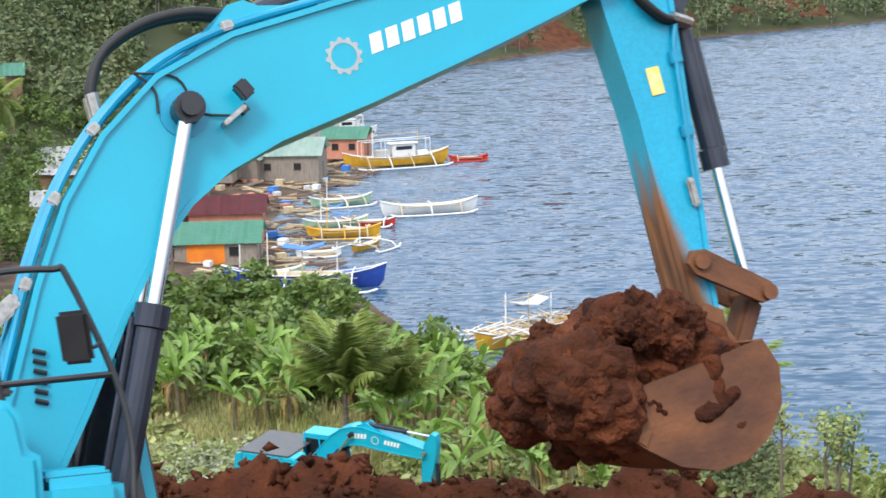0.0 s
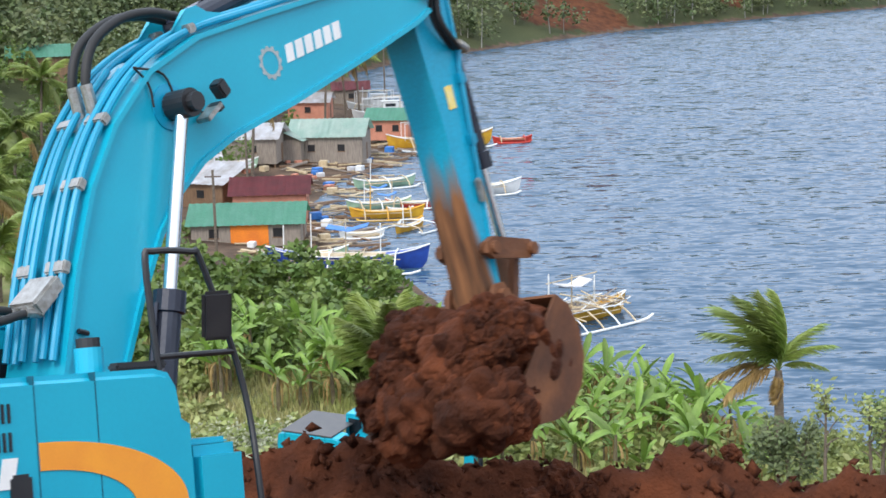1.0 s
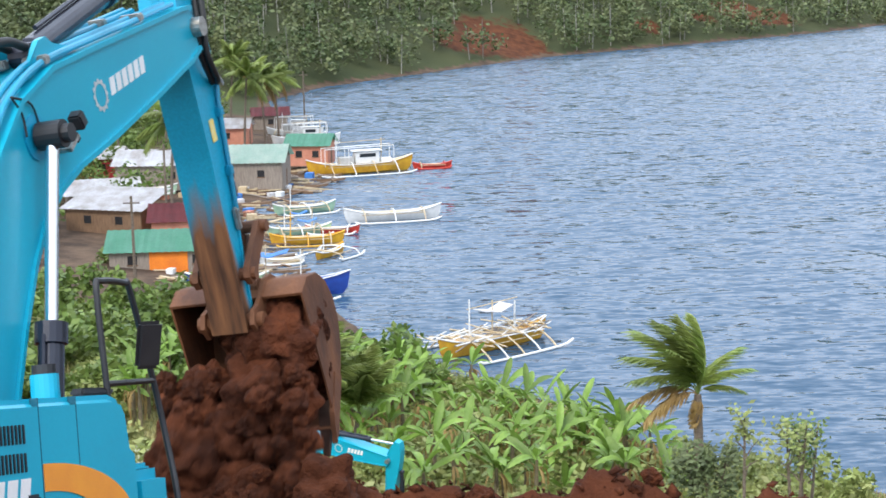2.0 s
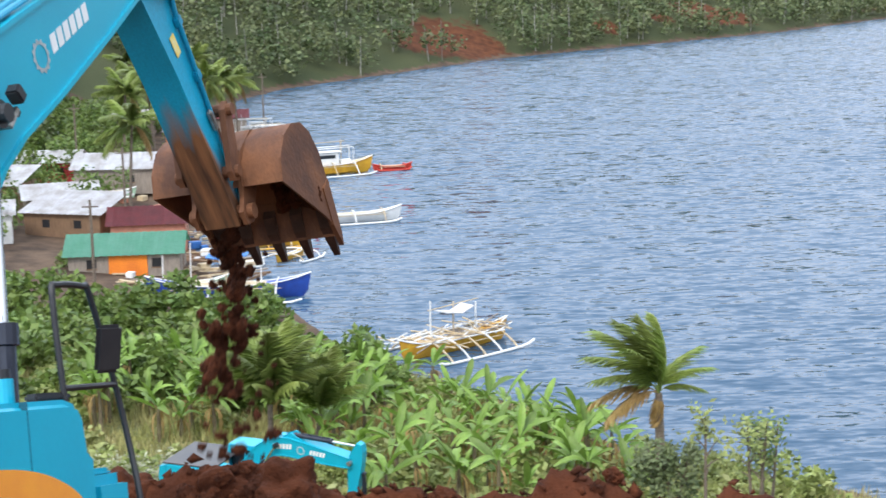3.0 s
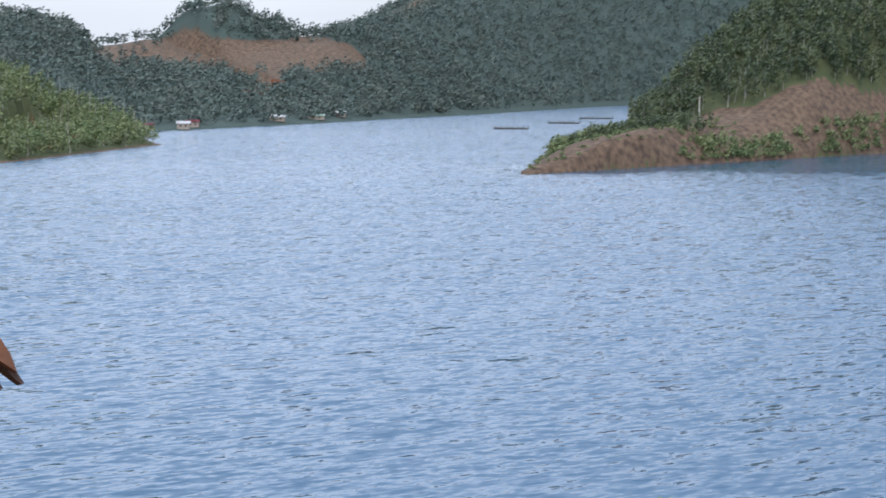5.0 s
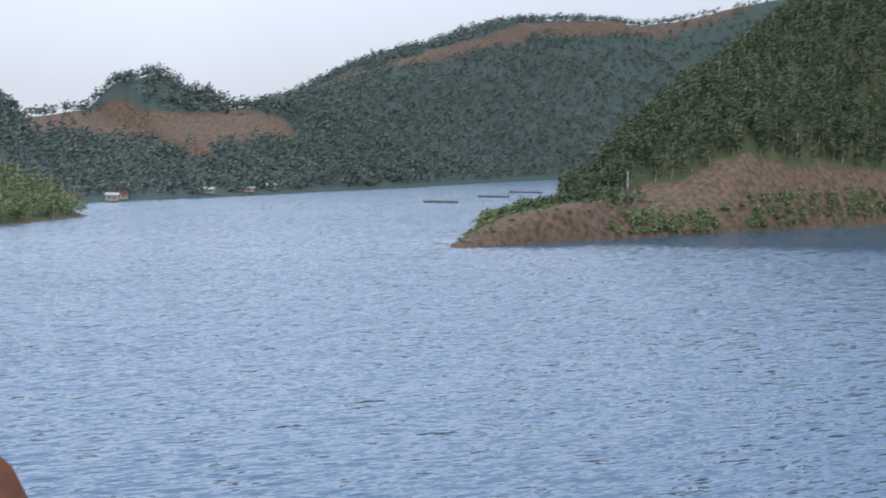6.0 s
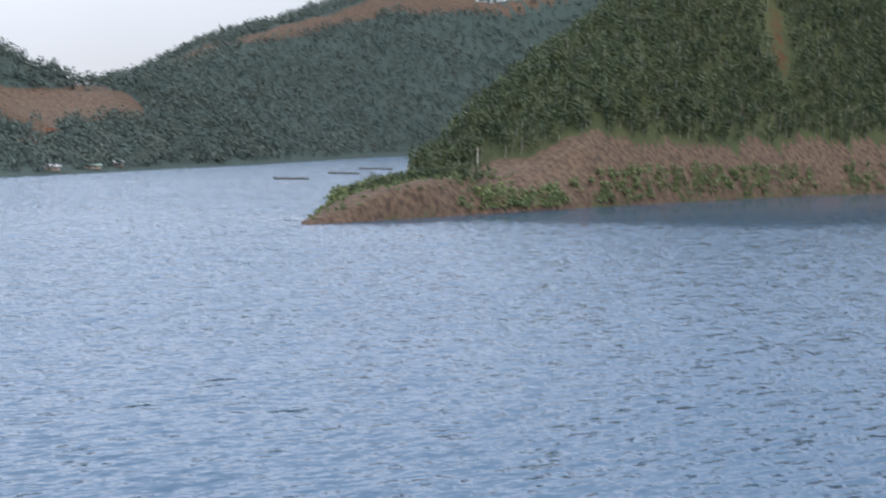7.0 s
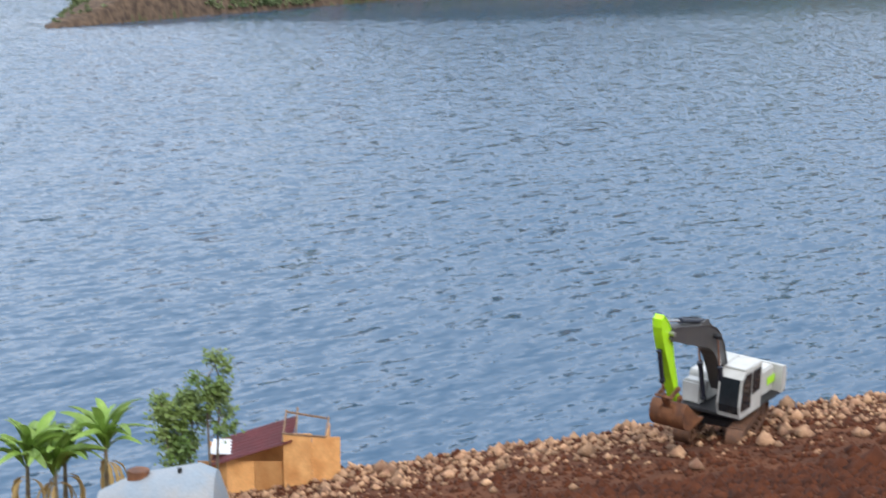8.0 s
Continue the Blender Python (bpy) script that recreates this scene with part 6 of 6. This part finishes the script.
def forests():
    cape = sown(7400, (29, 59), (400, 900), lambda p: wooded(SHORE_CAPE, 12)(p) & (p[:, 0] > 346))
    foliage("cape_forest", cape, rng.uniform(6, 12.5, len(cape)), rng.uniform(0.9, 1.7, len(cape)), 54, 0.5, LEAF_CAPE, "dense dark green forest on the cape", "forest", 0.2)
    some = cape[rng.uniform(0, 1, len(cape)) < 0.3]
    sticks("cape_trunks", some, rng.uniform(5, 10, len(some)), rng.uniform(0.1, 0.17, len(some)), PALE_TRUNK, "pale tree trunks in the cape forest")
    brush = sown(1250, (29, 61), (400, 900), lambda p: (inland(p, SHORE_CAPE) > 1) & (inland(p, SHORE_CAPE) < 7) & (waves(p, 11, 9) > -0.15) & (p[:, 0] > 300))
    foliage("cape_brush", brush, rng.uniform(1.2, 4.6, len(brush)), rng.uniform(0.8, 2.2, len(brush)), 40, 0.4, LEAF_HILL, "green brush along the cape's shore", "bushes", 0.0)
    low = sown(300, (29, 40), (400, 560), lambda p: (inland(p, SHORE_CAPE) > 2) & (p[:, 0] < 345))
    top = sown(110, (33, 38), (500, 570), lambda p: (p[:, 0] > 296) & (p[:, 0] < 330) & (inland(p, SHORE_CAPE) > 8))
    foliage("cape_bushes", top, rng.uniform(2.5, 5.5, len(top)), rng.uniform(1.0, 2.0, len(top)), 70, 0.4, LEAF_CAPE, "dark bushes behind the cape's bare tip", "bushes", 0.0)
    foliage("cape_scrub", low, rng.uniform(0.4, 1.5, len(low)), rng.uniform(0.5, 1.3, len(low)), 26, 0.32, LEAF_HILL, "low dry scrub on the bare cape", "bushes", 0.0)
    left = sown(14500, (-18, 21.5), (290, 700), lambda p: wooded(SHORE_NEAR, 2)(p) & (p[:, 1] > 262))
    foliage("bay_forest", left, rng.uniform(4, 9.5, len(left)), rng.uniform(1.2, 2.3, len(left)), 38, 0.46, LEAF_HILL, "green forest over the bay's far slope", "forest", 0.1)
    some = left[rng.uniform(0, 1, len(left)) < 0.16]
    sticks("bay_trunks", some, rng.uniform(5, 10, len(some)), rng.uniform(0.1, 0.17, len(some)), PALE_TRUNK, "pale tree trunks on the bay's slope")
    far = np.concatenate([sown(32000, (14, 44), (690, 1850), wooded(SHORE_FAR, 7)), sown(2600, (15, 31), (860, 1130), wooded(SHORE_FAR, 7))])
    foliage("far_forest", far, rng.uniform(3.5, 8.5, len(far)), rng.uniform(1.8, 3.6, len(far)), 13, 0.85, LEAF_FAR_HAZED, "dark forest on the far mountains", "forest", 0.1)
    crest = []
    for (ax, ay, az), (bx, by, bz) in zip(RIDGE_FAR, RIDGE_FAR[1:]):
        t = rng.uniform(0, 1, int(np.hypot(bx - ax, by - ay) / 6))
        crest.append(np.stack([ax + t * (bx - ax), ay + t * (by - ay)], 1))
    crest = np.concatenate(crest) + rng.normal(0, 5, (sum(len(c) for c in crest), 2))
    crest = np.c_[crest, land(crest)]
    foliage("crest_trees", crest - (0, 0, 1.5), rng.uniform(4, 10, len(crest)), rng.uniform(1.4, 2.8, len(crest)), 26, 0.8, LEAF_FAR_HAZED, "single trees along the mountain crest", "trees", 0.05)
    hill = sown(2300, (-26, -2.5), (205, 330), lambda p: (inland(p, SHORE_NEAR) > 26) & (p[:, 1] < 330))
    foliage("village_hill_forest", hill, rng.uniform(4, 8.5, len(hill)), rng.uniform(1.6, 3.0, len(hill)), 90, 0.42, LEAF_HILL, "leafy trees on the hill behind the village", "forest", 0.05)
    yard = sown(600, (-24, -3), (128, 260), lambda p: (inland(p, SHORE_NEAR) > 9) & ((p[:, 0] < -30) | (waves(p, 7, 6) > 0.05)))
    foliage("village_trees", yard, rng.uniform(1.6, 5.0, len(yard)), rng.uniform(1.0, 2.4, len(yard)), 190, 0.25, LEAF_TREE, "garden trees between the houses", "trees", 0.02)


forests()


def frond_mesh(seed, droop, material=None):
    """A coconut frond: bent midrib with hanging leaflets, 1 long."""
    r = random.Random(seed)
    bm = bmesh.new()
    spine = [Vector((u, 0, 0.34 * u - droop * u * u)) for u in (k / 12 for k in range(13))]
    tube(bm, spine, [0.012 * (1 - 0.8 * k / 12) + 0.002 for k in range(13)], 4)
    for k in range(44):
        u = 0.16 + 0.82 * k / 43
        i = min(int(u * 12), 11)
        p = spine[i].lerp(spine[i + 1], u * 12 - i)
        way = (spine[i + 1] - spine[i]).normalized()
        long = 0.27 * math.sin(math.pi * (0.12 + 0.8 * u)) + 0.06
        for s in (-1, 1):
            tip = p + way * long * 0.62 + Vector((0, s * long * r.uniform(0.55, 0.8), -long * r.uniform(0.4, 0.95)))
            mid = p.lerp(tip, 0.5) + Vector((0, 0, 0.025))
            w = way * 0.021
            v = [bm.verts.new(q) for q in (p - w, p + w, mid + w, tip, mid - w)]
            bm.faces.new(v)
    mesh = bpy.data.meshes.new("frond")
    bm.to_mesh(mesh)
    bm.free()
    mesh.materials.append(material or LEAF_PALM)
    return mesh


FRONDS = [frond_mesh(k, 0.3 + 0.16 * k) for k in range(5)]
FROND_DRY = frond_mesh(9, 0.9, LEAF_DRY)


def coconut_palm(x, y, tall, long, fronds, label, lean=(0.1, 0.0), z=None, dry=1, seed=0, thick=1.0):
    r = random.Random(seed + 100)
    z = height(x, y) if z is None else z
    ob = thing("coconut_palm", pose(x, y, z), label, "palm", "coconut palms")
    line = curve([(0, 0, -0.3), (lean[0] * 0.3 * tall, lean[1] * 0.3 * tall, tall * 0.4), (lean[0] * tall, lean[1] * tall, tall)], 5)
    n = len(line)
    part("trunk", tube(bmesh.new(), line, [thick * (0.17 - 0.07 * k / n + 0.012 * (k % 2)) for k in range(n)], 9), BARK, ob)
    head = line[-1]
    if isinstance(fronds, int):
        fronds = [(360 * k / fronds + r.uniform(-14, 14), -30 if k < dry else r.uniform(-25, 62) if k % 3 else r.uniform(25, 78), r.uniform(0.85, 1.1), k % 5 if k >= dry else "dry") for k in range(fronds)]
    for turn, up, s, kind in fronds:
        f = shared("frond", FROND_DRY if kind == "dry" else FRONDS[kind], ob)
        s *= long
        f.matrix_basis = Matrix.LocRotScale(head, Euler((radians(r.uniform(-20, 20)), radians(-up), radians(turn))), Vector((s, s, s)))
    return ob


# fronds as turn, rise, length, kind
SWEPT = [(178, 22, 0.95, "dry"), (196, 6, 0.85, "dry"), (180, 60, 1.12, 4), (192, 46, 1.0, 4), (168, 74, 1.18, 4), (184, 84, 1.18, 3), (202, 88, 1.15, 3), (160, 90, 1.15, 2), (180, 95, 1.18, 1), (150, 78, 1.05, 4),
         (216, 76, 1.05, 4), (4, 56, 0.78, 4), (350, 36, 0.62, 4), (28, 72, 0.85, 4), (95, -62, 0.45, "dry"), (250, -68, 0.5, "dry"), (330, -65, 0.42, "dry"), (20, -70, 0.45, "dry")]
UPRIGHT = [(137 * k % 360, 86 - 2.6 * k, 1.05 - 0.015 * k, 1 + k % 2) for k in range(20)]
coconut_palm(12.1, 71, 2.6, 2.75, SWEPT, "wind-blown coconut palm at the water's edge", lean=(-0.02, 0), z=4.3, seed=3, thick=1.35)
coconut_palm(-4.5, 75, 3.1, 3.5, UPRIGHT, "young coconut palm among banana plants", lean=(0.0, 0), seed=4)
coconut_palm(-2.6, 77, 2.3, 2.9, UPRIGHT[:15], "pale young coconut palm among banana plants", seed=5)
for k, (x, y, tall) in enumerate(((-21.4, 158.6, 9.5), (-24.5, 206, 8), (-19.5, 214, 9), (-27.5, 218, 9), (-22.5, 228, 10), (-16.5, 232, 8), (-41, 150, 7), (-33.0, 116.2, 5.5), (-30.4, 106.1, 3.0), (-36, 128, 6), (-45, 176, 7), (-31, 240, 9), (-27, 198, 8), (-52, 168, 7), (-40, 112, 4), (-17.5, 222, 8.5))):
    coconut_palm(x, y, tall, 3.3 if y > 130 else 3.2, 14, "coconut palm among the shore houses" if y > 130 else "coconut palm on the near slope", lean=(0.06 * (-1) ** k, 0.03), seed=k + 20)


def banana_leaf_mesh(seed, droop, torn):
    """A long folded blade on a stalk, 1 long, with a torn edge."""
    r = random.Random(seed)
    bm = bmesh.new()
    rows = []
    n = 11
    for k in range(n + 1):
        u = k / n
        p = Vector((u * (1 - 0.2 * u * droop), 0, 0.55 * u - droop * u * u))
        w = 0.012 if u < 0.16 else 0.125 * math.sin(math.pi * min(1, (u - 0.12) / 0.9)) ** 0.55 * (1 - (torn * r.random() if k % 2 else 0))
        rows.append([bm.verts.new(p + Vector((0, s * w, 0.35 * abs(s) * w))) for s in (-1, -0.45, 0, 0.45, 1)])
    for a, b in zip(rows, rows[1:]):
        for k in range(4):
            bm.faces.new((a[k], b[k], b[k + 1], a[k + 1]))
    mesh = bpy.data.meshes.new("leaf")
    bm.to_mesh(mesh)
    bm.free()
    mesh.polygons.foreach_set("use_smooth", [True] * len(mesh.polygons))
    mesh.materials.append(LEAF_BANANA)
    return mesh


BLADES = [banana_leaf_mesh(k, 0.15 + 0.2 * k, 0.15 + 0.1 * (k % 3)) for k in range(5)]
DEAD_BLADE = banana_leaf_mesh(11, 1.5, 0.6)
DEAD_BLADE.materials.clear()
DEAD_BLADE.materials.append(LEAF_DRY)


def banana_plant(seed, leaves, tall, long):
    r = random.Random(seed)
    ob = thing("banana_plant", pose(0, 0, 0), "banana plant with broad torn green leaves", "banana plant", "banana plants")
    part("stem", tube(bmesh.new(), [(0, 0, -0.4), (0.03, 0, tall * 0.5), (0, 0.02, tall)], [0.13, 0.1, 0.06], 8), BANANA_STEM, ob)
    for k in range(leaves):
        s = long * r.uniform(0.75, 1.1)
        up = 30 + 45 * (1 - k / leaves) * r.uniform(0.4, 1.0)
        shared("leaf", BLADES[2 + (k + seed) % 3 if leaves > 12 else (k + seed) % 5], ob, Matrix.LocRotScale((0, 0, tall * r.uniform(0.9, 1.0)), Euler((radians(r.uniform(-30, 30)), radians(-up + (25 if leaves < 12 else -2)), radians(137.5 * k + r.uniform(-20, 20)))), Vector((s, s * (0.62 if leaves > 12 else 0.9), s))))
    for k in range(5):
        shared("dead_leaf", DEAD_BLADE, ob, Matrix.LocRotScale((0, 0, tall * 0.85), Euler((0, radians(20), radians(r.uniform(0, 360)))), Vector((long * 0.75, long * 0.34, long * 0.75))))
    return ob


def banana_grove():
    kinds = [banana_plant(k, 7 + k % 3, 1.1 + 0.3 * k, 1.45 + 0.1 * k) for k in range(5)]
    spots = [(14.4, 58.6), (15.6, 60.0), (10.6, 69.0), (8.2, 70), (27.4, 57.5), (28.6, 56.4)]
    p = sown(165, (-9.5, 8.5), (67, 98), lambda q: (inland(q, SHORE_NEAR) > 4) & ((q[:, 0] > -2.8) | (q[:, 1] > 80)) & ~((q[:, 0] > 5) & (q[:, 1] < 66)))
    spots += [tuple(q[:2]) for q in p]
    used = set()
    for k, (x, y) in enumerate(((30.3, 49.6), (31.7, 48.6), (31.2, 50.4), (29.6, 50.2))):
        big = banana_plant(40 + k, 21, 3.4 + 0.5 * (k % 2), 2.3)
        big.matrix_basis = pose(x, y, height(x, y), 0, 0, 70 * k)
    for k, (x, y) in enumerate(spots):
        kind = kinds[k % 5]
        z = height(x, y)
        m = Matrix.LocRotScale((x, y, z), Euler((0, 0, rng.uniform(0, 6.3))), None)
        if k % 5 not in used and k < 5:
            kind.matrix_basis = m
            used.add(k % 5)
        else:
            copy_thing(kind, m)


banana_grove()


def undergrowth():
    """Grass, scrub and flowering bushes over the near slope."""
    p = sown(64000, (-12, 17), (30, 104), lambda q: (inland(q, SHORE_NEAR) > 1.5))
    n = len(p)
    tall = rng.uniform(0.35, 1.25, n) * (0.7 + 0.5 * waves(p, 6, 8))
    a = rng.uniform(0, 6.3, n)
    side = np.stack([np.cos(a), np.sin(a), 0 * a], 1) * 0.05
    bend = np.stack([rng.normal(0, 0.22, n), rng.normal(0, 0.22, n), np.ones(n)], 1) * np.maximum(tall, 0.2)[:, None]
    v = np.stack([p - side, p + side, p + bend * 0.6 + side * 0.7, p + bend], 1).reshape(-1, 3)
    mesh_from("tall_grass", v, np.arange(4 * n).reshape(-1, 4), GRASS, "stuff", "tall half-dry grass on the slope", "grass")
    scrub = sown(520, (-12, 17), (36, 101), lambda q: (inland(q, SHORE_NEAR) > 2) & (waves(q, 8, 3) > -0.25))
    foliage("slope_scrub", scrub, rng.uniform(0.6, 2.0, len(scrub)), rng.uniform(0.6, 1.5, len(scrub)), 130, 0.2, SCRUB, "leafy green scrub on the slope", "bushes", 0.0)
    dense = sown(150, (-14, 0.5), (86, 121), lambda q: (inland(q, SHORE_NEAR) > 3))
    foliage("slope_bushes", dense, rng.uniform(1.4, 3.4, len(dense)), rng.uniform(1.0, 2.2, len(dense)), 260, 0.28, LEAF_TREE, "dense leafy bushes above the shore", "bushes", 0.0)
    bloom = sown(120, (-10, -3.5), (44, 72), lambda q: waves(q, 5, 1) > -0.3)
    foliage("blossom", bloom + (0, 0, 0.5), rng.uniform(0.8, 1.6, len(bloom)), rng.uniform(0.7, 1.3, len(bloom)), 90, 0.09, BLOSSOM, "small white blossom on the scrub", "flowers", 0.1)
    foliage("blossom_leaves", bloom, rng.uniform(0.8, 1.6, len(bloom)), rng.uniform(0.7, 1.2, len(bloom)), 130, 0.16, SCRUB, "leaves of the flowering scrub", "bushes", 0.0)


undergrowth()


def small_tree(x, y, z, tall, wide, label, leaves=420, leaf=0.17, trunks=2, material=None, low=0.35, seed=0):
    """A young tree: forked trunks, limbs and a loose crown."""
    r = random.Random(seed)
    ob = thing("small_tree", pose(x, y, z), label, "tree")
    tips = []
    for k in range(trunks):
        bx = (k - (trunks - 1) / 2) * wide * 0.5
        top = Vector((bx * 1.5, r.uniform(-0.2, 0.2), tall * r.uniform(0.85, 1.0)))
        part("trunk", tube(bmesh.new(), curve([(bx * 0.5, 0, -0.3), (bx, 0.05, tall * 0.4), top], 4), [0.07 - 0.005 * i for i in range(9)], 6), BARK, ob)
        for j in range(6):
            s = Vector((bx * (0.6 + 0.15 * j), 0, tall * (low + 0.1 * j)))
            e = s + Vector((r.uniform(-1, 1) * wide * 0.7, r.uniform(-1, 1) * wide * 0.6, tall * r.uniform(0.08, 0.2)))
            part("limb", tube(bmesh.new(), [s, s.lerp(e, 0.5) + Vector((0, 0, 0.05)), e], [0.03, 0.022, 0.01], 5), BARK, ob)
            tips.append(e)
        tips += [top, top - Vector((0.1, 0, 0.4))]
    bm = bmesh.new()
    for k in range(leaves):
        c = tips[k % len(tips)] + Vector((r.gauss(0, 0.2), r.gauss(0, 0.2), r.gauss(0, 0.2))) * wide
        a = Vector((r.gauss(0, 1), r.gauss(0, 1), r.gauss(0, 0.6))).normalized() * leaf * r.uniform(0.6, 1.2)
        b = a.orthogonal().normalized() * leaf * 0.45
        bm.faces.new([bm.verts.new(q) for q in (c - a, c + b, c + a, c - b)])
    part("crown", bm, material or LEAF_TREE, ob)
    return ob


small_tree(37.2, 52.0, 4.6, 3.9, 0.95, "leafy young tree beside the plywood hut", 2600, 0.13, 3, low=0.28, seed=2)
small_tree(38.15, 51.2, 4.6, 4.7, 0.8, "slender tree with a bare lower trunk beside the hut", 1300, 0.12, 2, low=0.5, seed=12)
small_tree(11.2, 56.6, 6.6, 3.4, 0.8, "thin leaning sapling with few leaves", 150, 0.15, 1, SCRUB, seed=5)
small_tree(10.4, 59.1, 6.0, 2.4, 1.0, "dark dense shrub below the palm", 1300, 0.13, 3, LEAF_HILL, low=0.1, seed=7)
small_tree(13.2, 57.8, 6.2, 3.0, 0.9, "sapling with sparse leaves on the slope", 220, 0.15, 2, SCRUB, seed=8)
small_tree(14.0, 59.4, 5.6, 3.2, 0.9, "feathery sapling at the water's edge", 500, 0.12, 2, LEAF_TREE, seed=9)


motions()
